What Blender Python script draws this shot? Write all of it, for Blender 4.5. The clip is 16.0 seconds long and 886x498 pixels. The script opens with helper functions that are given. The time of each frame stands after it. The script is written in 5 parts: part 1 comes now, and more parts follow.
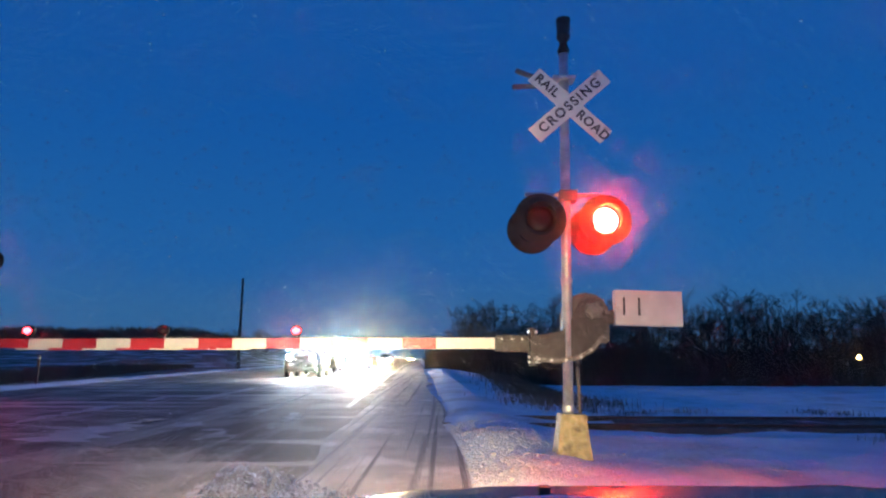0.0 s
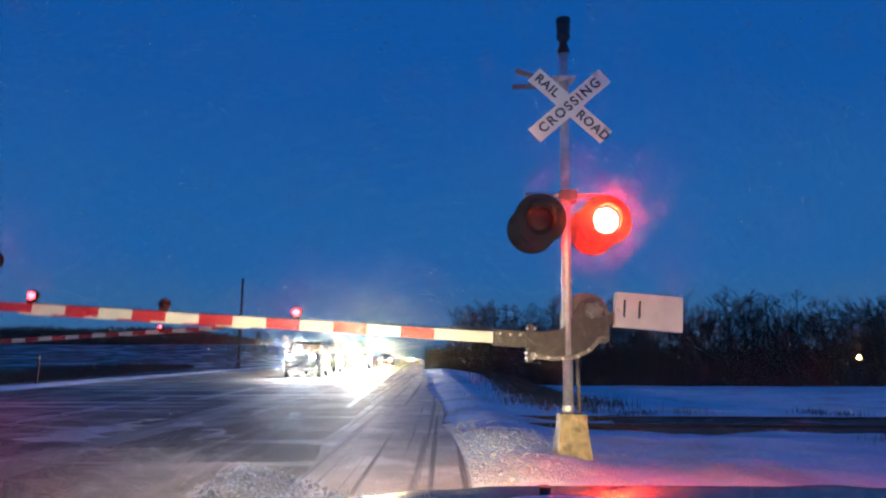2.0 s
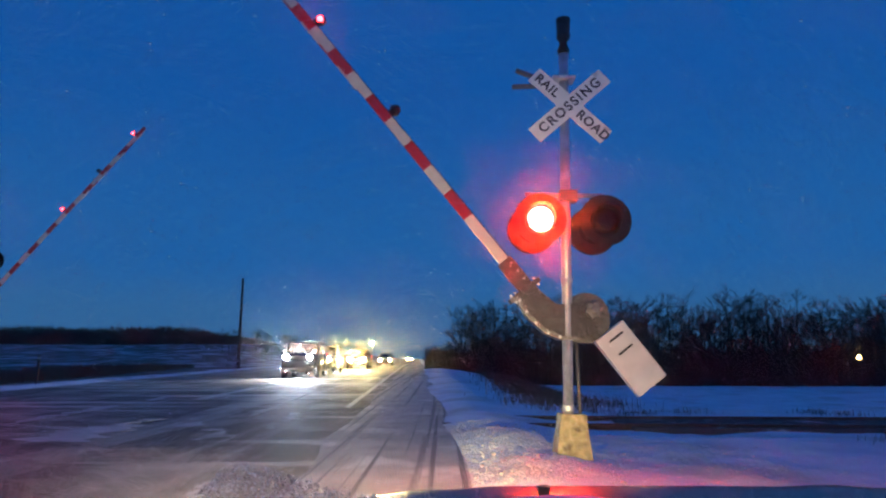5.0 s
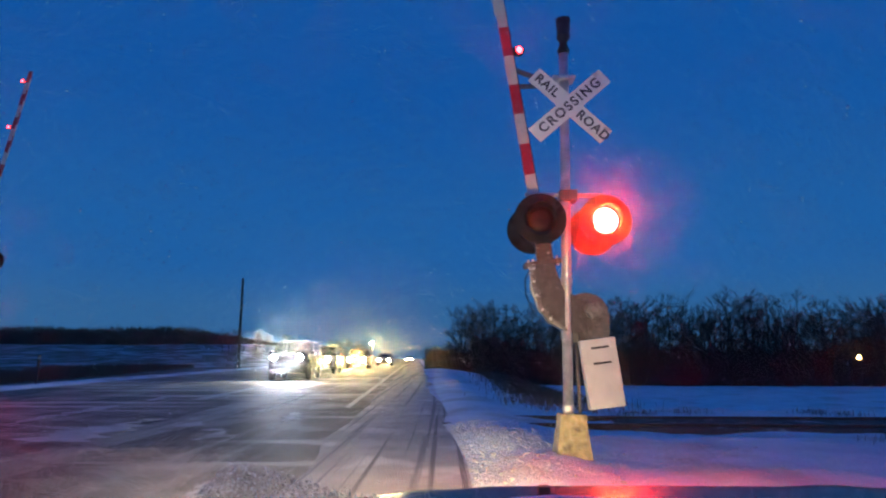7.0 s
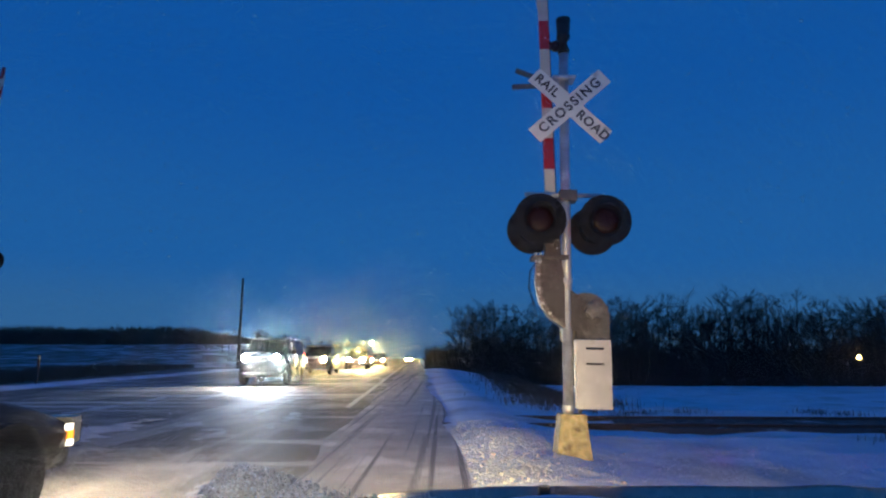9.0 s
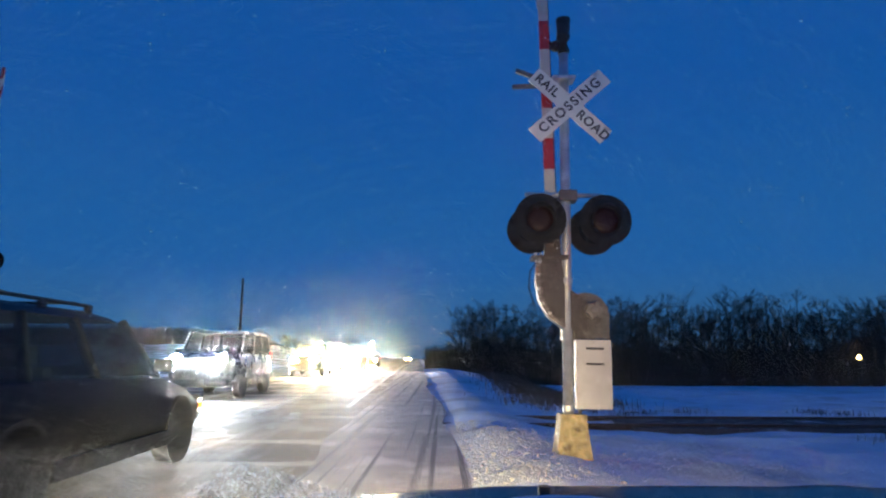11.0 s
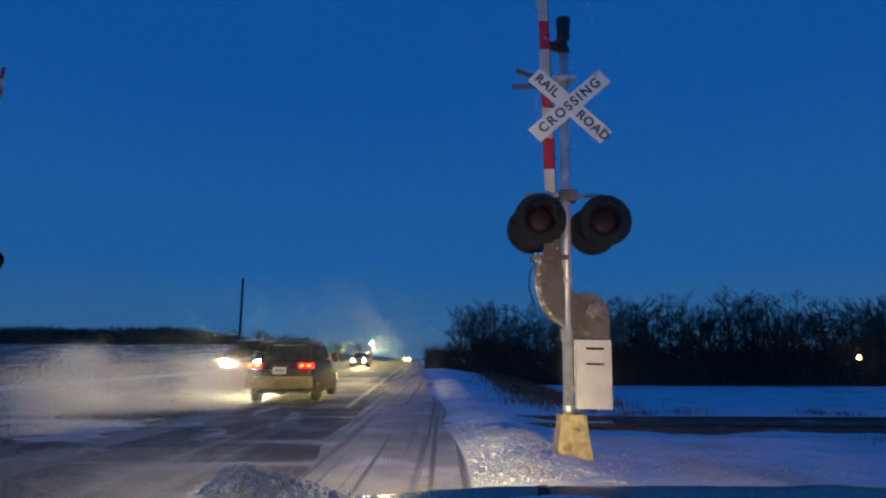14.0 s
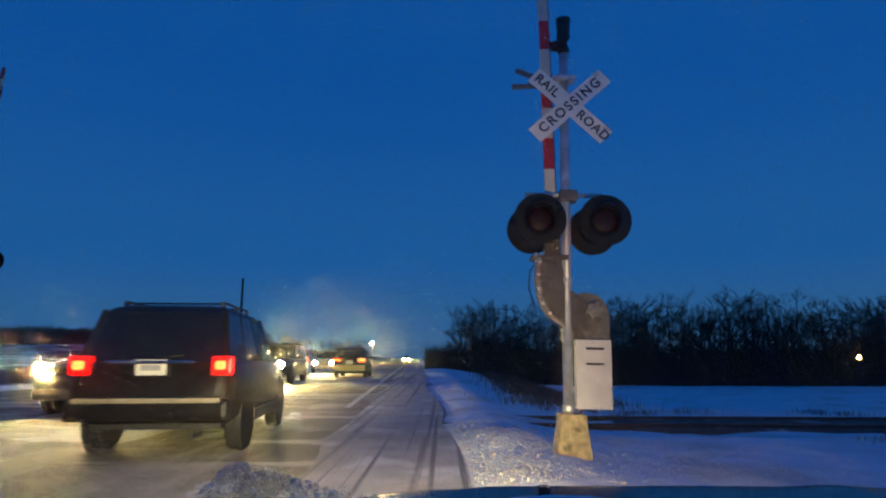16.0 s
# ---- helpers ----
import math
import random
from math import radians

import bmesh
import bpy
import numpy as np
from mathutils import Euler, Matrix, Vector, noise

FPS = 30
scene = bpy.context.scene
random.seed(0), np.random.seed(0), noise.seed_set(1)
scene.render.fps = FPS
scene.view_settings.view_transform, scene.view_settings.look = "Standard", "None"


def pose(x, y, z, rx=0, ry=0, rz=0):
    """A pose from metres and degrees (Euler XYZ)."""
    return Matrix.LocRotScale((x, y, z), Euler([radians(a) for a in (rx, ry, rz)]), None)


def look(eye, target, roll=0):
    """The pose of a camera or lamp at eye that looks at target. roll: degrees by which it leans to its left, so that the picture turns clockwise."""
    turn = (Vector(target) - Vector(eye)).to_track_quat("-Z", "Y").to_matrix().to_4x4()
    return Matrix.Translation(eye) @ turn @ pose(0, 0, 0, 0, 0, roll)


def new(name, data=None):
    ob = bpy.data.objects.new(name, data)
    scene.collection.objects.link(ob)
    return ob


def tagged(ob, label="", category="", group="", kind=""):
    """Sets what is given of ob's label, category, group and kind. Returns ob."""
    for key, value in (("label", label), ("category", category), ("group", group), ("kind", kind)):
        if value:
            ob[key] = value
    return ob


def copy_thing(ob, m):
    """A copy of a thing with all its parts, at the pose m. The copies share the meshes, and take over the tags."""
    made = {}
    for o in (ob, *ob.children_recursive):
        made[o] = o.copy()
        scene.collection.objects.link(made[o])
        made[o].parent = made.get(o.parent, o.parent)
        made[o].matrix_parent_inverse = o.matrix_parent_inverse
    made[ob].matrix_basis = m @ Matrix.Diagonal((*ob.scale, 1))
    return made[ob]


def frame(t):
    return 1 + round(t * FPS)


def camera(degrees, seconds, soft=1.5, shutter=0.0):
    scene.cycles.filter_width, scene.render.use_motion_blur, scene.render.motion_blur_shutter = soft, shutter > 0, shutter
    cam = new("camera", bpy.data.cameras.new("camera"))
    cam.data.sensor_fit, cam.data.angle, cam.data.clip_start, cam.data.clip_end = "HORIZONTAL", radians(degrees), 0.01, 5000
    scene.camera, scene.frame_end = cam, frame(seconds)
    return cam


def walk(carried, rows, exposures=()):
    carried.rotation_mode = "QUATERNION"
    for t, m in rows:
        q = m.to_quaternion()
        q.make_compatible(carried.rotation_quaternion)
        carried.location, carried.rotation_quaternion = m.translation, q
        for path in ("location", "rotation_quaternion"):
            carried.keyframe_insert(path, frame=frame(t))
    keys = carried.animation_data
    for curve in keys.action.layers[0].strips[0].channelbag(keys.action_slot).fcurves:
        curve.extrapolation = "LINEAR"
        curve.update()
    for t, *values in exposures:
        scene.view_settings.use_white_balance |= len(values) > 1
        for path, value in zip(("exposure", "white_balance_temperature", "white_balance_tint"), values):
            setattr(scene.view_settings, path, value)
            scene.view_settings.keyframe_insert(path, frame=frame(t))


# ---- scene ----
cam = camera(71.95, 16.0, soft=2.2, shutter=0.5)
EYE = (0.0, 0.0, 1.29)
walk(cam, [(0.0, pose(*EYE, 100.18, 0, 0)), (16.0, pose(*EYE, 100.18, 0, 0))],
     [(0.0, 0.0), (8.0, 0.0), (9.0, -0.04), (13.4, -0.05), (14.0, -0.13), (15.0, -0.1), (15.6, -0.1), (16.0, -0.2)])

# ---- world and large lights ----
world = bpy.data.worlds.new("dusk_sky")
scene.world = world
world.use_nodes = True
wn = world.node_tree.nodes
wl = world.node_tree.links
wn.clear()
w_out = wn.new("ShaderNodeOutputWorld")
w_bg = wn.new("ShaderNodeBackground")
w_tc = wn.new("ShaderNodeTexCoord")
w_sep = wn.new("ShaderNodeSeparateXYZ")
w_ramp = wn.new("ShaderNodeValToRGB")
w_ramp.color_ramp.interpolation = "EASE"
stops = [(0.0, (0.048, 0.130, 0.27)), (0.06, (0.026, 0.120, 0.305)), (0.16, (0.012, 0.108, 0.35)),
         (0.45, (0.0045, 0.083, 0.34)), (1.0, (0.0035, 0.06, 0.29))]
w_ramp.color_ramp.elements[0].position, w_ramp.color_ramp.elements[0].color = stops[0][0], (*stops[0][1], 1)
w_ramp.color_ramp.elements[1].position, w_ramp.color_ramp.elements[1].color = stops[-1][0], (*stops[-1][1], 1)
for pos, col in stops[1:-1]:
    w_ramp.color_ramp.elements.new(pos).color = (*col, 1)
wl.new(w_tc.outputs["Generated"], w_sep.inputs[0])
wl.new(w_sep.outputs["Z"], w_ramp.inputs[0])
wl.new(w_ramp.outputs[0], w_bg.inputs[0])
w_bg.inputs[1].default_value = 1.02
wl.new(w_bg.outputs[0], w_out.inputs[0])


def spot(name, eye, target, watts, degrees, color, blend=0.6, size=0.06):
    lamp = bpy.data.lights.new(name, "SPOT")
    lamp.energy, lamp.spot_size, lamp.spot_blend = watts, radians(degrees), blend
    lamp.color, lamp.shadow_soft_size = color, size
    ob = new(name, lamp)
    ob.matrix_world = look(eye, target)
    return ob


# low beams of the waiting car that carries the camera
spot("low_beam", (-0.2, 2.2, 0.72), (-1.7, 7.6, -0.4), 2050, 84, (1.0, 0.86, 0.50), 1.0)
spot("low_beam", (1.1, 2.2, 0.72), (0.4, 5.6, 0.12), 650, 122, (1.0, 0.68, 0.30), 1.0)


# ---- materials ----
def mat(name, base, rough=0.6, metal=0.0, vary=0.15, scale=6.0, fine=60.0, bump=0.15, spec=0.5, second=None, cover=0.5,
        dist=0.02, random_tint=0.0):
    """Principled surface: coarse stains, fine grain, bump; second: another colour laid over in patches."""
    m = bpy.data.materials.new(name)
    m.use_nodes = True
    n, l = m.node_tree.nodes, m.node_tree.links
    b = n["Principled BSDF"]
    b.inputs["Roughness"].default_value, b.inputs["Metallic"].default_value = rough, metal
    b.inputs["Specular IOR Level"].default_value = spec
    tc = n.new("ShaderNodeTexCoord")
    big, small = n.new("ShaderNodeTexNoise"), n.new("ShaderNodeTexNoise")
    big.inputs["Scale"].default_value, big.inputs["Detail"].default_value = scale, 6
    small.inputs["Scale"].default_value, small.inputs["Detail"].default_value = fine, 4
    for t in (big, small):
        l.new(tc.outputs["Object"], t.inputs["Vector"])
    ramp = n.new("ShaderNodeValToRGB")
    ramp.color_ramp.elements[0].position, ramp.color_ramp.elements[1].position = 0.3, 0.7
    ramp.color_ramp.elements[0].color = (*[c * (1 - vary) for c in base], 1)
    ramp.color_ramp.elements[1].color = (*[min(1, c * (1 + vary)) for c in base], 1)
    l.new(big.outputs["Fac"], ramp.inputs[0])
    col = ramp.outputs[0]
    mul = n.new("ShaderNodeMix")
    mul.data_type, mul.blend_type = "RGBA", "MULTIPLY"
    mul.inputs[0].default_value = vary
    l.new(col, mul.inputs[6]), l.new(small.outputs["Color"], mul.inputs[7])
    col = mul.outputs[2]
    if second:
        pt = n.new("ShaderNodeTexNoise")
        pt.inputs["Scale"].default_value, pt.inputs["Detail"].default_value = scale * 0.6, 8
        l.new(tc.outputs["Object"], pt.inputs["Vector"])
        pr = n.new("ShaderNodeValToRGB")
        pr.color_ramp.elements[0].position, pr.color_ramp.elements[1].position = cover, min(1, cover + 0.1)
        l.new(pt.outputs["Fac"], pr.inputs[0])
        mx = n.new("ShaderNodeMix")
        mx.data_type = "RGBA"
        l.new(pr.outputs[0], mx.inputs[0]), l.new(col, mx.inputs[6])
        mx.inputs[7].default_value = (*second, 1)
        col = mx.outputs[2]
    if random_tint:
        oi, hs = n.new("ShaderNodeObjectInfo"), n.new("ShaderNodeHueSaturation")
        mr = n.new("ShaderNodeMapRange")
        mr.inputs[3].default_value, mr.inputs[4].default_value = 1 - random_tint, 1 + random_tint
        l.new(oi.outputs["Random"], mr.inputs[0]), l.new(mr.outputs[0], hs.inputs["Value"])
        l.new(col, hs.inputs["Color"])
        col = hs.outputs[0]
    l.new(col, b.inputs["Base Color"])
    rr = n.new("ShaderNodeMapRange")
    rr.inputs[3].default_value, rr.inputs[4].default_value = max(0, rough - 0.12), min(1, rough + 0.12)
    l.new(big.outputs["Fac"], rr.inputs[0]), l.new(rr.outputs[0], b.inputs["Roughness"])
    if bump:
        bp = n.new("ShaderNodeBump")
        bp.inputs["Strength"].default_value, bp.inputs["Distance"].default_value = bump, dist
        l.new(small.outputs["Fac"], bp.inputs["Height"]), l.new(bp.outputs[0], b.inputs["Normal"])
    return m


def glow(name, color, strength):
    m = bpy.data.materials.new(name)
    m.use_nodes = True
    b = m.node_tree.nodes["Principled BSDF"]
    b.inputs["Base Color"].default_value = (*[min(0.8, c * 0.5) for c in color], 1)
    b.inputs["Emission Color"].default_value, b.inputs["Emission Strength"].default_value = (*color, 1), strength
    b.inputs["Roughness"].default_value = 0.3
    return m


def glassy(name, base, rough=0.05):
    m = bpy.data.materials.new(name)
    m.use_nodes = True
    b = m.node_tree.nodes["Principled BSDF"]
    b.inputs["Base Color"].default_value, b.inputs["Roughness"].default_value = (*base, 1), rough
    b.inputs["Coat Weight"].default_value = 0.6
    return m


def pane_material(name, tint, clear):
    """Thin tinted glass: partly clear, with a glossy face."""
    m = bpy.data.materials.new(name)
    m.use_nodes = True
    n, l = m.node_tree.nodes, m.node_tree.links
    b, out = n["Principled BSDF"], n["Material Output"]
    b.inputs["Base Color"].default_value, b.inputs["Roughness"].default_value = (*tint, 1), 0.06
    tr, mx = n.new("ShaderNodeBsdfTransparent"), n.new("ShaderNodeMixShader")
    tr.inputs[0].default_value = (0.75, 0.85, 0.85, 1)
    mx.inputs[0].default_value = clear
    l.new(b.outputs[0], mx.inputs[1]), l.new(tr.outputs[0], mx.inputs[2]), l.new(mx.outputs[0], out.inputs[0])
    return m


M = dict(
    galv=mat("galvanised_steel", (0.66, 0.69, 0.70), 0.38, 0.55, 0.25, 9, 90, 0.1),
    casting=mat("weathered_cast_metal", (0.10, 0.09, 0.085), 0.6, 0.2, 0.4, 9, 60, 0.4, second=(0.2, 0.19, 0.18), cover=0.6),
    housing=mat("grey_enamel", (0.14, 0.135, 0.13), 0.5, 0.2, 0.25, 8, 80, 0.15),
    black=mat("matt_black_enamel", (0.005, 0.005, 0.0055), 0.65, 0.0, 0.3, 10, 80, 0.02, spec=0.25),
    sign=mat("white_reflective_sheeting", (0.92, 0.93, 0.86), 0.4, 0.0, 0.06, 5, 60, 0.05, second=(0.6, 0.58, 0.52), cover=0.66),
    letter=mat("black_sign_paint", (0.015, 0.015, 0.016), 0.5, 0.0, 0.2, 20, 90, 0.0),
    armwhite=mat("white_arm_sheeting", (0.66, 0.64, 0.55), 0.4, 0.0, 0.1, 5, 70, 0.06, second=(0.55, 0.5, 0.42), cover=0.66),
    armred=mat("red_arm_sheeting", (0.42, 0.012, 0.016), 0.4, 0.0, 0.15, 5, 70, 0.06),
    boxwhite=mat("white_painted_counterweight", (0.66, 0.65, 0.62), 0.5, 0.0, 0.12, 6, 60, 0.08, second=(0.42, 0.36, 0.3), cover=0.68),
    base=mat("dirty_aluminium_base", (0.55, 0.45, 0.22), 0.6, 0.1, 0.45, 11, 50, 0.5, second=(0.16, 0.12, 0.06), cover=0.57),
    lensoff=mat("dark_red_lens", (0.018, 0.002, 0.002), 0.45, 0.0, 0.2, 20, 90, 0.0, spec=0.3),
    lenson=glow("lit_red_lens", (1.0, 0.005, 0.005), 720),
    sidelens=glow("lit_side_lens", (1.0, 0.93, 0.8), 3),
    lenscore=glow("lit_lens_core", (1.0, 0.07, 0.014), 1100),
    armlampon=glow("lit_red_arm_lamp", (1.0, 0.012, 0.018), 70),
    snow=mat("wind_packed_snow", (0.8, 0.82, 0.85), 0.7, 0.0, 0.06, 0.5, 9, 0.7, dist=0.05, spec=0.2),
    dirtysnow=mat("dirty_ploughed_snow", (0.55, 0.52, 0.48), 0.75, 0.0, 0.2, 1.5, 16, 0.9, second=(0.42, 0.39, 0.36), cover=0.57, dist=0.05, spec=0.2),
    roadsnow_glint=mat("thin_dirty_road_snow_and_glint", (0.56, 0.55, 0.53), 0.65, 0.0, 0.25, 3, 30, 0.8, spec=0.25, second=(0.24, 0.215, 0.18), cover=0.5),
    paint=mat("worn_road_paint", (0.62, 0.61, 0.56), 0.5, 0.0, 0.2, 4, 40, 0.2, second=(0.15, 0.14, 0.13), cover=0.55),
    rail=mat("rusty_rail_steel", (0.045, 0.03, 0.022), 0.75, 0.2, 0.3, 6, 60, 0.3),
    tie=mat("creosoted_timber", (0.03, 0.025, 0.02), 0.8, 0.0, 0.3, 6, 50, 0.4, random_tint=0.3),
    bark=mat("dark_winter_bark", (0.022, 0.02, 0.018), 0.9, 0.0, 0.3, 3, 20, 0.2, random_tint=0.35),
    twig=mat("bare_twigs", (0.018, 0.016, 0.015), 0.9, 0.0, 0.3, 1, 10, 0.0, random_tint=0.35),
    grass=mat("dead_grass", (0.075, 0.06, 0.042), 0.9, 0.0, 0.4, 2, 30, 0.0),
    wood=mat("weathered_pole_wood", (0.05, 0.043, 0.04), 0.85, 0.0, 0.3, 3, 40, 0.3),
    tyre=mat("tyre_rubber", (0.02, 0.02, 0.021), 0.85, 0.0, 0.3, 8, 60, 0.3, second=(0.05, 0.047, 0.043), cover=0.62),
    rim=mat("alloy_rim", (0.4, 0.4, 0.41), 0.35, 0.8, 0.2, 8, 60, 0.1),
    glass=pane_material("tinted_car_glass", (0.012, 0.015, 0.02), 0.75),
    darkglass=pane_material("dark_tinted_glass", (0.008, 0.009, 0.011), 0.15),
    trim=mat("black_plastic_trim", (0.022, 0.022, 0.024), 0.6, 0.0, 0.2, 10, 80, 0.1),
    chrome=mat("chrome_strip", (0.6, 0.6, 0.6), 0.18, 1.0, 0.1, 10, 80, 0.02),
    plate=mat("number_plate_white", (0.72, 0.7, 0.6), 0.45, 0.0, 0.08, 10, 80, 0.02),
    platebar=mat("number_plate_bars", (0.34, 0.34, 0.36), 0.5, 0.0, 0.1, 10, 80, 0.0),
    tail=glow("lit_tail_lamp_and_reflector", (1.0, 0.008, 0.005), 1.6),
    tailcore=glow("tail_lamp_bulb", (1.0, 0.10, 0.02), 9),
    taildim=glassy("unlit_red_lens", (0.22, 0.01, 0.01), 0.15),
    amber=glow("amber_marker_lamp", (1.0, 0.30, 0.02), 2.5),
    lowwhite=glow("white_low_beam", (0.86, 0.95, 1.0), 1700),
    lowyellow=glow("yellow_low_beam", (1.0, 0.74, 0.27), 4200),
    truckyellow=glow("yellow_truck_low_beam", (1.0, 0.74, 0.27), 750),
    wagonlow=glow("warm_low_beam", (1.0, 0.86, 0.66), 500),
    truckhigh=glow("warm_truck_high_beam", (1.0, 0.87, 0.55), 5000),
    highwhite=glow("white_high_beam", (0.95, 0.97, 1.0), 27000),
    lampdim=glassy("clear_lamp_lens", (0.1, 0.1, 0.1), 0.1),
    ice=mat("ice_crystals", (0.6, 0.58, 0.54), 0.5, 0.0, 0.5, 60, 300, 0.1, spec=0.4),
    hood=mat("dark_blue_car_paint", (0.03, 0.035, 0.05), 0.22, 0.2, 0.15, 4, 120, 0.04, second=(0.09, 0.09, 0.095), cover=0.66),
)


# ---- mesh helpers ----
def mesh_of(name, verts, faces, mats, smooth=False, index=None):
    me = bpy.data.meshes.new(name)
    me.from_pydata([tuple(v) for v in verts], [], faces)
    for m in mats:
        me.materials.append(m)
    if index:
        for poly, i in zip(me.polygons, index):
            poly.material_index = i
    if smooth:
        for poly in me.polygons:
            poly.use_smooth = True
    me.update()
    return me


def part(name, bm, material, parent, label="", m=None, smooth=False):
    """Links a bmesh as one mesh object under a thing or a part."""
    me = bpy.data.meshes.new(name)
    bmesh.ops.recalc_face_normals(bm, faces=bm.faces)
    bm.to_mesh(me)
    bm.free()
    for x in (material if isinstance(material, (list, tuple)) else [material]):
        me.materials.append(x)
    if smooth:
        for poly in me.polygons:
            poly.use_smooth = True
    ob = new(name, me)
    if parent:
        ob.parent = parent
    if m:
        ob.matrix_local = m
    if label:
        tagged(ob, label)
    return ob


def thing(name, m, label, category, group="", kind=""):
    ob = new(name)
    ob.empty_display_size = 0.1
    ob.matrix_world = m
    return tagged(ob, label, category, group, kind)


def b_box(x0, x1, y0, y1, z0, z1, bevel=0.0, bm=None):
    own = bm is None
    bm = bm or bmesh.new()
    r = bmesh.ops.create_cube(bm, size=1.0, matrix=Matrix.Translation(((x0 + x1) / 2, (y0 + y1) / 2, (z0 + z1) / 2)) @ Matrix.Diagonal((x1 - x0, y1 - y0, z1 - z0, 1)))
    if bevel:
        edges = {e for v in r["verts"] for e in v.link_edges}
        bmesh.ops.bevel(bm, geom=list(edges), offset=bevel, segments=2, affect="EDGES", profile=0.7)
    return bm


def b_cyl(p, q, r1, r2=None, n=20, bm=None, caps=True):
    """A cylinder or cone from p to q."""
    bm = bm or bmesh.new()
    p, q = Vector(p), Vector(q)
    d = q - p
    m = Matrix.Translation((p + q) / 2) @ d.to_track_quat("Z", "Y").to_matrix().to_4x4()
    bmesh.ops.create_cone(bm, cap_ends=caps, segments=n, radius1=r1, radius2=r1 if r2 is None else r2, depth=d.length, matrix=m)
    return bm


def b_turn(profile, n=28, bm=None, m=Matrix()):
    """A body of revolution about the local Y axis: profile of (y, radius)."""
    bm = bm or bmesh.new()
    rings = []
    for y, r in profile:
        ring = []
        for i in range(n):
            a = 2 * math.pi * i / n
            ring.append(bm.verts.new(m @ Vector((r * math.cos(a), y, r * math.sin(a)))))
        rings.append(ring)
    for a, b in zip(rings, rings[1:]):
        for i in range(n):
            bm.faces.new((a[i], a[(i + 1) % n], b[(i + 1) % n], b[i]))
    for ring in (rings[0], rings[-1]):
        bm.faces.new(ring)
    return bm


def b_prism(outline, y0, y1, bevel=0.0, bm=None):
    """Outline of (x, z) points, extruded along Y."""
    bm = bm or bmesh.new()
    a = [bm.verts.new((x, y0, z)) for x, z in outline]
    b = [bm.verts.new((x, y1, z)) for x, z in outline]
    n = len(outline)
    bm.faces.new(a), bm.faces.new(b[::-1])
    for i in range(n):
        bm.faces.new((a[i], b[i], b[(i + 1) % n], a[(i + 1) % n]))
    if bevel:
        bmesh.ops.bevel(bm, geom=[e for e in bm.edges], offset=bevel, segments=2, affect="EDGES")
    return bm


# ---- ground, road, track ----
HEAD = -0.0407
ROAD_Z = 0.14


def road_z(y):
    """The road climbs gently beyond the crossing."""
    return ROAD_Z + 0.006 * min(52.0, max(0.0, y - 8.0))



def smooth(a, b, x):
    t = min(1.0, max(0.0, (x - a) / (b - a)))
    return t * t * (3 - 2 * t)


def track_y(x):
    return 11.75 - 0.05 * (x - 5)


def height(x, y):
    """The snow-covered ground, without the road bed."""
    xr = x - HEAD * y
    z = road_z(y) - 0.06
    right = smooth(0.0, 1.0, xr)
    bump = 0.16 * math.exp(-((xr - 1.0 - 0.02 * y) / 0.75) ** 2) * smooth(3.5, 6, y) * (1 - 0.6 * smooth(9.2, 10.2, y))
    z += right * (0.055 + bump) * (1 - smooth(9.2, 10.3, y) * smooth(1.6, 3.2, xr))
    z += smooth(1.6, 3.2, xr) * (-0.05) * smooth(9.2, 10.4, y) * (1 - smooth(30, 40, y))
    z += -1.15 * smooth(2.0, 11.0, xr - 0.02 * max(0, y - 14)) * smooth(13.5, 26, y)
    z += -0.2 * smooth(3.0, 6.0, xr) * smooth(40, 60, y)
    z += right * 0.05 * noise.noise((x * 0.9, y * 0.9, 0.3)) + right * 0.02 * noise.noise((x * 3.1, y * 3.1, 1.3))
    if -1 < x < 6 and 3 < y < 11:
        rough = smooth(0.2, 0.8, xr) * (0.35 + 0.65 * smooth(2.6, 1.4, xr))
        z += rough * (0.03 * noise.noise((x * 6, y * 6, 2.2)) + 0.02 * noise.noise((x * 13, y * 13, 5.1)))
    left = smooth(-13.9, -15.0, xr)
    z += left * (0.16 * math.exp(-((xr + 14.7) / 0.7) ** 2) - 0.25 * smooth(-15.0, -18.5, xr) * (1 - smooth(40, 90, y)))
    z += left * 0.06 * noise.noise((x * 0.5, y * 0.5, 4.3))
    far = smooth(60, 260, y) * smooth(-12, -60, xr + 0.03 * y)
    z += 6.5 * far
    z += 0.3 * noise.noise((x * 0.02, y * 0.02, 7.7)) * smooth(40, 120, abs(x) + y) * (1 - smooth(-19, -16, xr) * smooth(3, 1, xr))
    return z


def axis_steps(parts):
    out = []
    for a, b, step in parts:
        n = max(1, round((b - a) / step))
        out += [a + (b - a) * i / n for i in range(n)]
    return out + [parts[-1][1]]


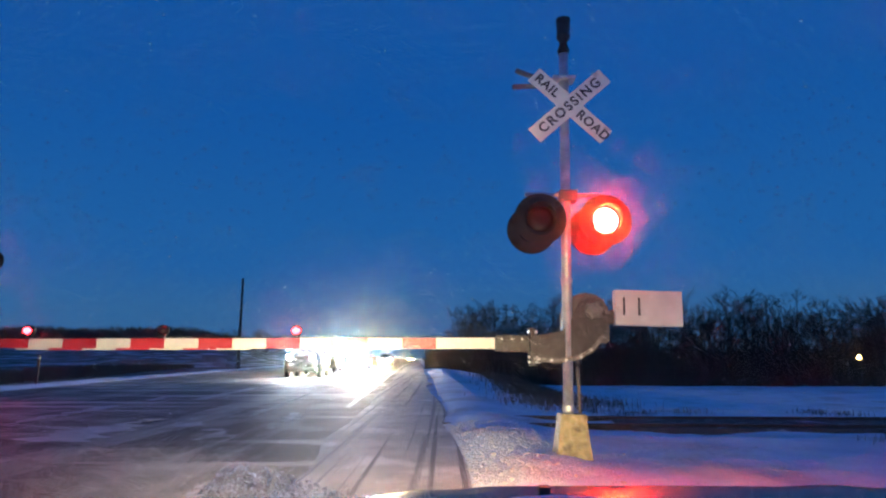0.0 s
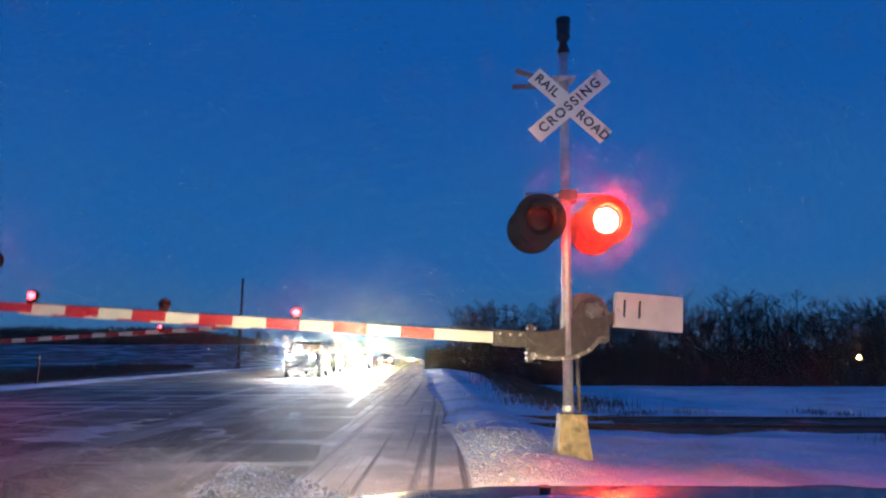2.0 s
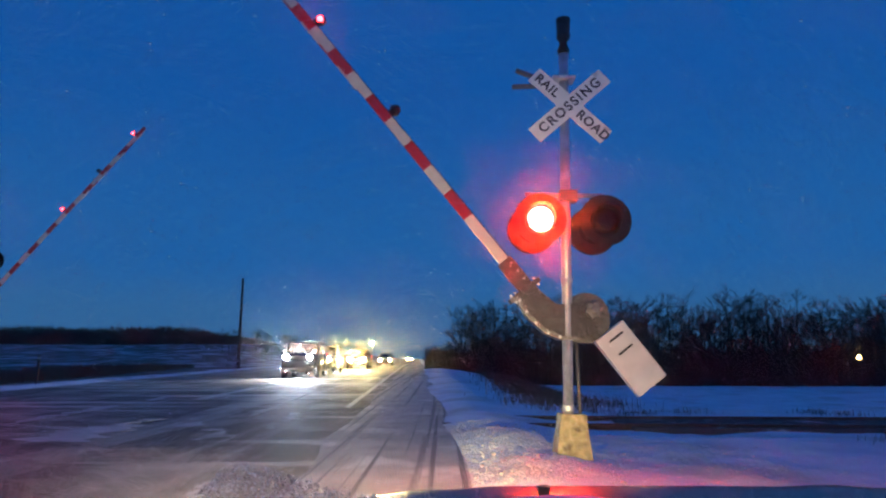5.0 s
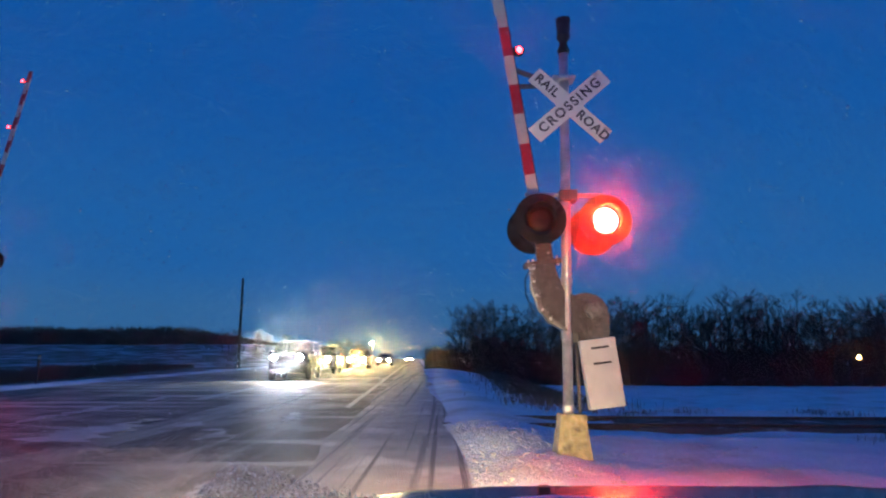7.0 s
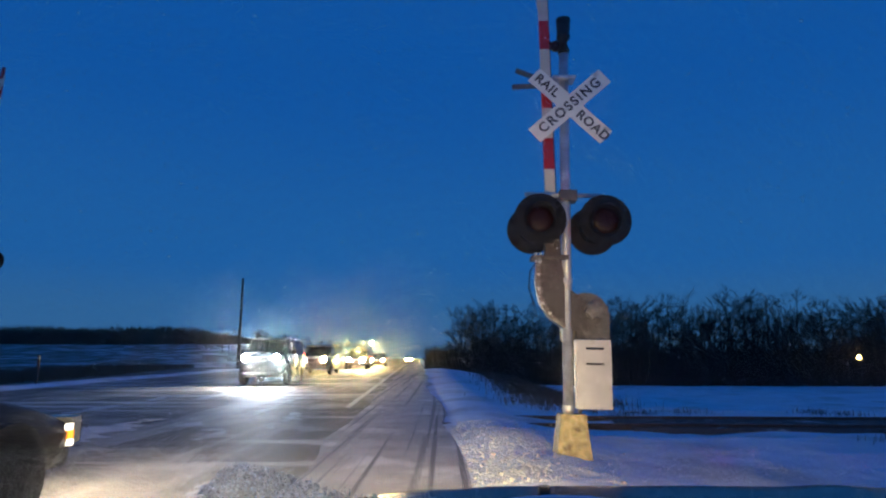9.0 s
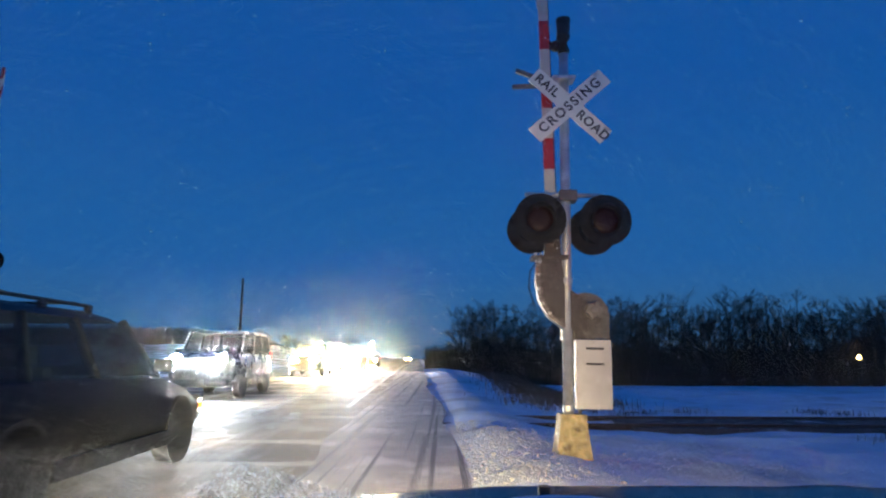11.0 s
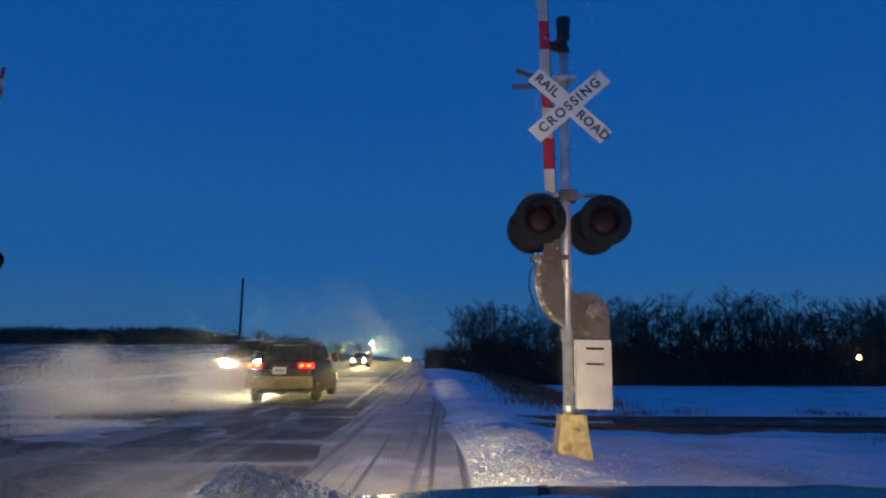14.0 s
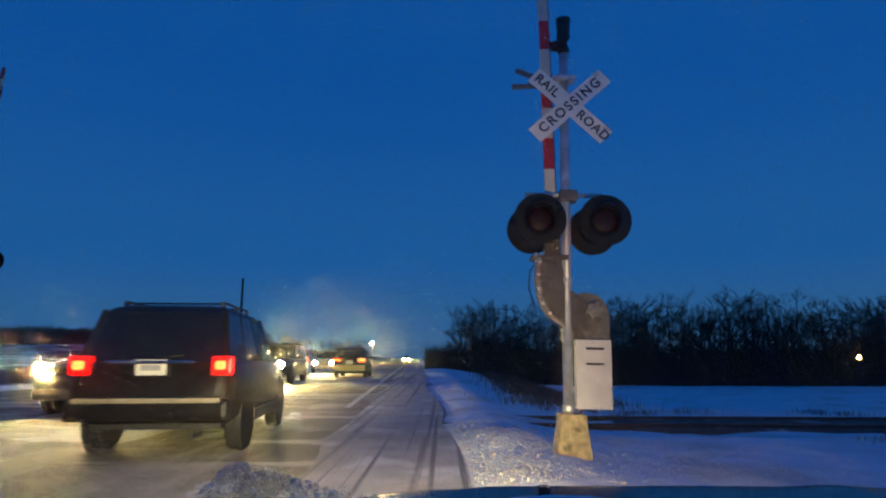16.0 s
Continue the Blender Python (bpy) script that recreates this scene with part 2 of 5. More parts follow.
def build_ground():
    xs = axis_steps([(-3000, -400, 650), (-400, -80, 40), (-80, -22, 3), (-22, -14, 0.4), (-14, -2.5, 1.0), (-2.5, -0.6, 0.2), (-0.6, 5, 0.07), (5, 8, 0.2), (8, 16, 0.5), (16, 80, 3), (80, 400, 40), (400, 3000, 650)])
    ys = axis_steps([(-600, -60, 90), (-60, -4, 8), (-4, 4, 0.5), (4, 10.5, 0.07), (10.5, 15, 0.2), (15, 40, 0.6), (40, 120, 3), (120, 400, 14), (400, 4000, 450)])
    verts = [(x, y, height(x, y)) for y in ys for x in xs]
    w = len(xs)
    faces, idx = [], []
    for j in range(len(ys) - 1):
        for i in range(w - 1):
            faces.append((j * w + i, j * w + i + 1, (j + 1) * w + i + 1, (j + 1) * w + i))
    ob = new("ground", mesh_of("ground", verts, faces, [M["ground"]], True))
    tagged(ob, "wind-packed snow over flat fields beside the road", "snowy ground", kind="structure")


def ground_material():
    """Snow with stubble and dead grass showing through, by plan."""
    m = mat("snow_ground", (0.8, 0.82, 0.85), 0.7, 0.0, 0.12, 0.8, 26, 0.7, dist=0.03, spec=0.1, second=(0.6, 0.58, 0.55), cover=0.52)
    n, l = m.node_tree.nodes, m.node_tree.links
    b = n["Principled BSDF"]
    old = b.inputs["Base Color"].links[0].from_socket
    tc = n.new("ShaderNodeTexCoord")
    sep = n.new("ShaderNodeSeparateXYZ")
    l.new(tc.outputs["Object"], sep.inputs[0])
    mp = n.new("ShaderNodeMapping")
    mp.inputs["Scale"].default_value = (0.35, 0.12, 1)
    l.new(tc.outputs["Object"], mp.inputs[0])
    pt = n.new("ShaderNodeTexNoise")
    pt.inputs["Scale"].default_value, pt.inputs["Detail"].default_value = 1.0, 10
    l.new(mp.outputs[0], pt.inputs["Vector"])
    # stubble field: away to the side of the far lane
    side = n.new("ShaderNodeMapRange")
    side.inputs[1].default_value, side.inputs[2].default_value = -15.5, -22.0
    l.new(sep.outputs["X"], side.inputs[0])
    th = n.new("ShaderNodeMath")
    th.operation = "MULTIPLY_ADD"
    th.inputs[1].default_value, th.inputs[2].default_value = 0.34, -0.12
    l.new(side.outputs[0], th.inputs[0])
    add = n.new("ShaderNodeMath")
    l.new(pt.outputs["Fac"], add.inputs[0]), l.new(th.outputs[0], add.inputs[1])
    pr = n.new("ShaderNodeValToRGB")
    pr.color_ramp.elements[0].position, pr.color_ramp.elements[1].position = 0.56, 0.70
    l.new(add.outputs[0], pr.inputs[0])
    mx = n.new("ShaderNodeMix")
    mx.data_type = "RGBA"
    l.new(pr.outputs[0], mx.inputs[0]), l.new(old, mx.inputs[6])
    mx.inputs[7].default_value = (0.13, 0.105, 0.075, 1)
    l.new(mx.outputs[2], b.inputs["Base Color"])
    return m


M["ground"] = ground_material()


def road_material():
    """Worn grey asphalt with blown snow lying in streaks along the lanes and along the track."""
    m = mat("wet_worn_asphalt", (0.17, 0.148, 0.108), 0.66, 0.0, 0.45, 0.9, 45, 0.8, spec=0.3, second=(0.29, 0.265, 0.215), cover=0.5, dist=0.008)
    n, l = m.node_tree.nodes, m.node_tree.links
    b = n["Principled BSDF"]
    col = b.inputs["Base Color"].links[0].from_socket
    tc = n.new("ShaderNodeTexCoord")

    def streak(scale, seed, lo, hi, colour, col):
        mp = n.new("ShaderNodeMapping")
        mp.inputs["Scale"].default_value, mp.inputs["Location"].default_value = scale, seed
        l.new(tc.outputs["Object"], mp.inputs[0])
        t = n.new("ShaderNodeTexNoise")
        t.inputs["Scale"].default_value, t.inputs["Detail"].default_value, t.inputs["Roughness"].default_value = 1.0, 7, 0.6
        l.new(mp.outputs[0], t.inputs["Vector"])
        r = n.new("ShaderNodeValToRGB")
        r.color_ramp.elements[0].position, r.color_ramp.elements[1].position = lo, hi
        l.new(t.outputs["Fac"], r.inputs[0])
        mx = n.new("ShaderNodeMix")
        mx.data_type = "RGBA"
        l.new(r.outputs[0], mx.inputs[0]), l.new(col, mx.inputs[6])
        mx.inputs[7].default_value = (*colour, 1)
        return mx.outputs[2]
    col = streak((1.1, 0.05, 1), (3, 1, 0), 0.52, 0.62, (0.36, 0.33, 0.28), col)
    col = streak((0.7, 0.04, 1), (13, 7, 0), 0.53, 0.62, (0.05, 0.044, 0.036), col)
    col = streak((0.12, 1.1, 1), (9, 4, 0), 0.54, 0.61, (0.50, 0.47, 0.41), col)
    col = streak((0.16, 0.8, 1), (2, 17, 0), 0.55, 0.63, (0.05, 0.044, 0.036), col)
    l.new(col, b.inputs["Base Color"])
    return m


M["road"] = road_material()


def strip(name, x0, x1, y0, y1, z, material, label, category, kind="structure", nx=2, ny=40, wob=0.0, thick=0.05, blob=False):
    """A strip that follows the road's heading, with a ragged edge."""
    bm = bmesh.new()
    rows = []
    for j in range(ny + 1):
        y = y0 + (y1 - y0) * (j / ny) ** 1.6
        taper = 1.0 if not blob else 0.5 * (x1 - x0) * (1 - math.sqrt(max(0.0, math.sin(math.pi * j / ny))))
        taper = taper if blob else 0.0
        rag = 1.5 * wob if blob else 0.0
        a = x0 + taper + rag * noise.noise((y * 2.4, x0, 21)) + 0.5 * rag * noise.noise((y * 9, x0, 31)) + wob * noise.noise((y * 0.8, x0, 0)) + 0.3 * wob * noise.noise((y * 4, x0, 3))
        b = x1 - taper + rag * noise.noise((y * 2.9, x1, 41)) + 0.5 * rag * noise.noise((y * 8, x1, 51)) + wob * noise.noise((y * 0.8, x1, 5)) + 0.3 * wob * noise.noise((y * 4, x1, 8))
        rows.append([bm.verts.new((a + (b - a) * i / nx + HEAD * y, y, z + road_z(y) - ROAD_Z)) for i in range(nx + 1)])
    for r, s in zip(rows, rows[1:]):
        for i in range(nx):
            bm.faces.new((r[i], r[i + 1], s[i + 1], s[i]))
    top = list(bm.faces)
    ext = bmesh.ops.extrude_face_region(bm, geom=top)
    for v in (g for g in ext["geom"] if isinstance(g, bmesh.types.BMVert)):
        v.co.z -= thick
    ob = part(name, bm, material, None)
    return tagged(ob, label, category, kind=kind)


def build_road():
    build_ground()
    strip("road", -14.0, -1.1, -60, 900, ROAD_Z, M["road"], "grey winter asphalt with blown snow and tyre tracks", "road", ny=60, wob=0.12)
    strip("road_shoulder", -1.2, 0.5, -60, 500, ROAD_Z + 0.03, M["shoulder"], "packed snowy shoulder with tyre tracks beside the road", "shoulder", ny=200, wob=0.27, nx=3)
    strip("edge_line", -1.68, -1.55, 14.5, 300, ROAD_Z + 0.006, M["paint"], "worn white edge line on the asphalt", "road marking", ny=40, wob=0.02, thick=0.004)
    for y in (17.0, 26.0, 35.5, 46.0):
        strip("centre_line", -6.05, -5.85, y, y + 6.0, ROAD_Z + 0.006, M["paint"], "worn dashed centre line on the asphalt", "road marking", ny=6, wob=0.02, thick=0.004)
    # ridges of blown snow on the crossing
    strip("snow_ridge", -5.4, -4.6, 6.4, 11.9, ROAD_Z + 0.012, M["roadsnow_glint"], "thin ridge of blown snow between the lanes", "snow", ny=80, wob=0.35, thick=0.008, nx=3, blob=True)
    # blown snow; the second entry is a headlamp reflection laid as a pale strip
    for x0, x1, y0, y1 in ((-9.2, -8.7, 6.5, 10.4), (-2.6, -2.3, 10.4, 13.2), (-4.1, -3.8, 9.6, 11.4), (-7.3, -7.05, 11.0, 19.0), (-3.4, -3.25, 12.6, 20.0), (-2.0, -1.75, 5.0, 9.0)):
        strip("snow_streak", x0, x1, y0, y1, ROAD_Z + 0.008, M["roadsnow_glint"], "thin pale streak on the asphalt, blown snow and one painted headlamp reflection", "snow", ny=60, wob=0.16, thick=0.006, nx=2, blob=True)
    strip("snow_ridge", -3.3, -2.7, 9.0, 10.3, ROAD_Z + 0.012, M["roadsnow_glint"], "thin patch of packed snow on the crossing", "snow", ny=60, wob=0.3, thick=0.008, nx=3, blob=True)


def shoulder_material():
    m = mat("packed_snow_shoulder", (0.46, 0.43, 0.40), 0.7, 0.0, 0.25, 1.6, 30, 0.8, dist=0.03, spec=0.2, second=(0.62, 0.59, 0.56), cover=0.55)
    n, l = m.node_tree.nodes, m.node_tree.links
    b = n["Principled BSDF"]
    col = b.inputs["Base Color"].links[0].from_socket
    tc = n.new("ShaderNodeTexCoord")
    mp = n.new("ShaderNodeMapping")
    mp.inputs["Scale"].default_value, mp.inputs["Rotation"].default_value = (8.0, 0.05, 1), (0, 0, radians(-2.3))
    l.new(tc.outputs["Object"], mp.inputs[0])
    t = n.new("ShaderNodeTexNoise")
    t.inputs["Scale"].default_value, t.inputs["Detail"].default_value = 1.0, 5
    l.new(mp.outputs[0], t.inputs["Vector"])
    r = n.new("ShaderNodeValToRGB")
    r.color_ramp.elements[0].position, r.color_ramp.elements[1].position = 0.54, 0.60
    l.new(t.outputs["Fac"], r.inputs[0])
    mx = n.new("ShaderNodeMix")
    mx.data_type = "RGBA"
    l.new(r.outputs[0], mx.inputs[0]), l.new(col, mx.inputs[6])
    mx.inputs[7].default_value = (0.2, 0.19, 0.185, 1)
    l.new(mx.outputs[2], b.inputs["Base Color"])
    return m


M["shoulder"] = shoulder_material()
M["ballast"] = mat("snowy_ballast", (0.06, 0.055, 0.05), 0.9, 0.0, 0.3, 4, 30, 0.6, second=(0.7, 0.72, 0.75), cover=0.62)


def build_track():
    track = thing("railway_track", pose(0, 0, 0), "single railway track with rusty rails crossing the road", "railway track", kind="structure")
    for off in (-0.72, 0.72):
        prof = [(-0.07, -0.17), (0.07, -0.17), (0.07, -0.155), (0.012, -0.135), (0.012, -0.04), (0.036, -0.03), (0.036, 0.0), (-0.036, 0.0),
                (-0.036, -0.03), (-0.012, -0.04), (-0.012, -0.135), (-0.07, -0.155)]
        bm = bmesh.new()
        ends = []
        for x in (-140.0, 140.0):
            ends.append([bm.verts.new((x, track_y(x) + off + a, b + 0.025 + ROAD_Z)) for a, b in prof])
        k = len(prof)
        for i in range(k):
            bm.faces.new((ends[0][i], ends[0][(i + 1) % k], ends[1][(i + 1) % k], ends[1][i]))
        part("rail", bm, M["rail"], track)
    # timber panels that fill the crossing between and beside the rails
    for off, w in ((-1.25, 0.4), (-0.33, 0.55), (0.33, 0.55), (1.25, 0.4)):
        for k in range(6):
            x0 = -14.9 + k * 2.35
            bm = bmesh.new()
            vs = [bm.verts.new((x, track_y(x) + off + s * w / 2, 0.012 + ROAD_Z)) for x, s in ((x0, -1), (x0 + 2.31, -1), (x0 + 2.31, 1), (x0, 1))]
            f = bm.faces.new(vs)
            e = bmesh.ops.extrude_face_region(bm, geom=[f])
            for v in (g for g in e["geom"] if isinstance(g, bmesh.types.BMVert)):
                v.co.z -= 0.05
            part("crossing_panel", bm, M["road"], track)
    # ballast shoulder
    bm = bmesh.new()
    prof = [(-1.5, -0.5), (-0.95, -0.025), (0.85, -0.025), (1.5, -0.5)]
    ends = [[bm.verts.new((x, track_y(x) + a, b + ROAD_Z)) for a, b in prof] for x in (3.3, 140.0)]
    for i in range(4):
        bm.faces.new((ends[0][i], ends[0][(i + 1) % 4], ends[1][(i + 1) % 4], ends[1][i]))
    bm.faces.new(ends[0]), bm.faces.new(ends[1])
    part("ballast", bm, M["ballast"], track, "snow-dusted dark ballast under the rails")


# ---- crossing signals ----
def lamp_unit(parent, x, y, z, facing, lit_name="lamp"):
    """A flashing-light unit: backboard, hood and housing. facing -1 looks towards the camera."""
    s = facing
    unit = part("signal_head", b_turn([(0, 0.305), (0.02 * s, 0.312), (0.022 * s, 0.20), (0.012 * s, 0.16), (0.0, 0.16)], 40), M["black"], parent, "round black signal backboard", pose(x, y, z))
    part("housing", b_turn([(-0.012 * s, 0.165), (-0.05 * s, 0.175), (-0.17 * s, 0.15), (-0.21 * s, 0.08)], 28), M["black"], unit)
    # visor over the lens
    bm = bmesh.new()
    n = 22
    rows = []
    for y0, r in ((0.022, 0.168), (0.2, 0.172), (0.2, 0.178), (0.022, 0.174)):
        row = []
        for i in range(n + 1):
            a = radians(-35 + 250 * i / n)
            cut = 1.0 if y0 < 0.1 else 0.35 + 0.65 * math.sin(math.pi * i / n)
            row.append(bm.verts.new((r * math.cos(a), s * (0.022 + (y0 - 0.022) * cut), r * math.sin(a))))
        rows.append(row)
    for a, b in zip(rows, rows[1:] + rows[:1]):
        for i in range(n):
            bm.faces.new((a[i], a[i + 1], b[i + 1], b[i]))
    part("visor", bm, M["black"], unit, smooth=True)
    return unit


def rotor(parent, r, m, on, off, label, core=None):
    """A turning lamp insert: one face lit, the other a dark lens."""
    bm = b_turn([(-0.028, 0.0001), (-0.027, r * 0.3), (-0.024, r * 0.6), (-0.008, r), (0.0, r)], 28)
    for f in bm.faces:
        c = f.calc_center_median()
        f.material_index = 2 if math.hypot(c.x, c.z) < r * 0.75 and core else 0
    k = len(bm.faces)
    b_turn([(0.001, r), (0.008, r), (0.024, r * 0.6), (0.028, 0.0001)], 28, bm)
    bm.faces.ensure_lookup_table()
    for f in bm.faces[k:]:
        f.material_index = 1
    return part("turning_lamp", bm, [on, off] + ([core] if core else []), parent, label, m, True)


def letters(text, size, m, parent, name, material, spread=1.1):
    cu = bpy.data.curves.new(name, "FONT")
    cu.body, cu.size, cu.align_x, cu.align_y = text, size, "CENTER", "CENTER"
    cu.extrude, cu.offset = 0.001, 0.004
    cu.space_character = spread
    cu.materials.append(material)
    ob = new(name, cu)
    ob.parent, ob.matrix_local = parent, m
    return ob


def crossbuck(parent, y, z, x, s=-1):
    for ang, tag in ((42.5, "a"), (-42.5, "b")):
        off = 0.004 if tag == "a" else 0.0
        m = pose(x, y + s * off, z, 0, -ang, 0)
        blade = part("crossbuck_blade", b_box(-0.61, 0.61, -0.003, 0.003, -0.114, 0.114), M["sign"], parent, "white crossbuck blade with black letters", m)
        rot = pose(0, s * 0.005, 0, 90, 0, 0)
        if tag == "a":
            letters("CROSSING", 0.172, rot, blade, "sign_text", M["letter"], 1.3)
        else:
            letters("RAIL", 0.165, pose(-0.385, s * 0.005, 0, 90, 0, 0), blade, "sign_text", M["letter"])
            letters("ROAD", 0.165, pose(0.385, s * 0.005, 0, 90, 0, 0), blade, "sign_text", M["letter"])
        for px in (-0.05, 0.05):
            part("bolt", b_cyl((px, s * 0.003, 0), (px, s * 0.009, 0), 0.009, n=8), M["galv"], blade)


def build_mast():
    mast = thing("crossing_signal", pose(1.45, 7.35, 0.0, 0, 1.25, 0), "galvanised crossing signal mast with crossbuck and red flashers", "crossing signal", "crossing signals")
    part("pole", b_cyl((0, 0, 0.6), (0, 0, 5.22), 0.061, 0.06, 24), M["galv"], mast, smooth=True)
    # cast base, flared, with flange
    bm = bmesh.new()
    rings = []
    for z, h in ((0.05, 0.235), (0.10, 0.235), (0.14, 0.205), (0.60, 0.148), (0.64, 0.155), (0.66, 0.15)):
        rings.append([bm.verts.new((sx * h + 0.035, sy * h, z)) for sx, sy in ((-1, -1), (1, -1), (1, 1), (-1, 1))])
    for a, b in zip(rings, rings[1:]):
        for i in range(4):
            bm.faces.new((a[i], a[(i + 1) % 4], b[(i + 1) % 4], b[i]))
    bm.faces.new(rings[0]), bm.faces.new(rings[-1])
    bmesh.ops.bevel(bm, geom=list(bm.edges), offset=0.012, segments=2, affect="EDGES")
    base = part("cast_base", bm, M["base"], mast, "dirty flared cast-metal base")
    part("door", b_box(-0.08, 0.08, -0.208, -0.19, 0.28, 0.48, 0.01), M["base"], base, m=Matrix.Translation((0, 0.0, 0)) @ pose(0, 0, 0, -6, 0, 0))
    for sx in (-1, 1):
        for sy in (-1, 1):
            part("anchor_bolt", b_cyl((sx * 0.2, sy * 0.2, 0.09), (sx * 0.2, sy * 0.2, 0.17), 0.016, n=8), M["rail"], base)
    part("concrete_footing", b_box(-0.42, 0.42, -0.42, 0.42, -0.3, 0.06, 0.02), M["concrete"], mast)
    for z in (0.72, 2.22, 3.30, 4.82):
        part("pole_clamp", b_cyl((0, 0, z - 0.03), (0, 0, z + 0.03), 0.072, n=24), M["galv"], mast)
    # bell on the top
    part("bell", b_turn([(0, 0.07), (0.05, 0.08), (0.09, 0.062), (0.15, 0.045), (0.19, 0.06), (0.22, 0.086), (0.26, 0.088), (0.27, 0.078), (0.46, 0.094), (0.49, 0.094), (0.5, 0.06)], 24, m=pose(0, 0, 5.18, 90, 0, 0)), M["black"], mast, "dark bell housing on the mast head", smooth=True)
    # bracket of the crossbuck, with the edge-on blades of the sign for the other side
    part("sign_bracket", b_box(-0.16, 0.13, -0.11, 0.1, 4.80, 4.84, 0.006), M["galv"], mast)
    for z, a, x in ((4.93, 14, -0.42), (4.78, -9, -0.46)):
        part("side_plate", b_box(-0.2, 0.26, -0.02, 0.02, -0.028, 0.028, 0.006), M["housing"], mast, m=pose(x, 0.12, z, 0, a, 12))
    crossbuck(mast, -0.10, 4.43, 0.05)
    # flashers on a cross arm
    part("cross_arm", b_cyl((-0.5, 0.0, 3.29), (0.46, 0.0, 3.29), 0.028, n=14), M["galv"], mast, smooth=True)
    part("junction_box", b_box(-0.09, 0.13, -0.1, 0.09, 3.2, 3.34, 0.015), M["housing"], mast)
    rot = []
    for x in (-0.355, 0.42):
        head = lamp_unit(mast, x, -0.25, 2.92, -1)
        part("hanger", b_cyl((0, 0.1, 0.1), (0, 0.2, 0.32), 0.025, n=12), M["black"], head)
        rot.append(rotor(head, 0.162, pose(0, 0.01, 0), M["lenson"], M["lensoff"], "red signal lens, lit on one face", M["lenscore"]))
        back = lamp_unit(mast, x - 0.03, 0.27, 2.90, 1)
        part("hanger", b_cyl((0, -0.1, 0.1), (0, -0.2, 0.32), 0.025, n=12), M["black"], back)
        part("lens", b_turn([(0, 0.15), (0.02, 0.1), (0.028, 0.001)], 24), M["lensoff"], back)
    # gate mechanism box on the mast
    mech = part("gate_mechanism", b_prism([(-0.12, 1.48), (0.42, 1.48)] + [(0.15 + 0.27 * math.cos(radians(a)), 1.82 + 0.27 * math.sin(radians(a))) for a in range(0, 181, 12)], -0.17, 0.17, 0.03), M["housing"], mast, "grey gate drive housing", m=pose(0.1, 0.2, 0.0))
    part("hub", b_turn([(0.1, 0.10), (0, 0.10), (-0.015, 0.09), (-0.018, 0.045), (-0.035, 0.04), (-0.04, 0.01)], 6), M["hubmetal"], mech, m=pose(0.2, -0.29, 1.86))
    for k in range(6):
        a = radians(60 * k + 12)
        bx, bz = 0.2 + 0.085 * math.cos(a), 1.86 + 0.085 * math.sin(a)
        part("hub_bolt", b_cyl((bx, -0.33, bz), (bx, -0.28, bz), 0.024, n=6), M["hubmetal"], mech)
    part("conduit", b_cyl((0.17, 0.1, 0.35), (0.12, 0.1, 1.6), 0.022, n=12), M["housing"], mast, smooth=True)
    part("conduit", b_cyl((0.22, 0.12, 0.1), (0.17, 0.1, 0.36), 0.022, n=12), M["housing"], mast, smooth=True)
    return rot


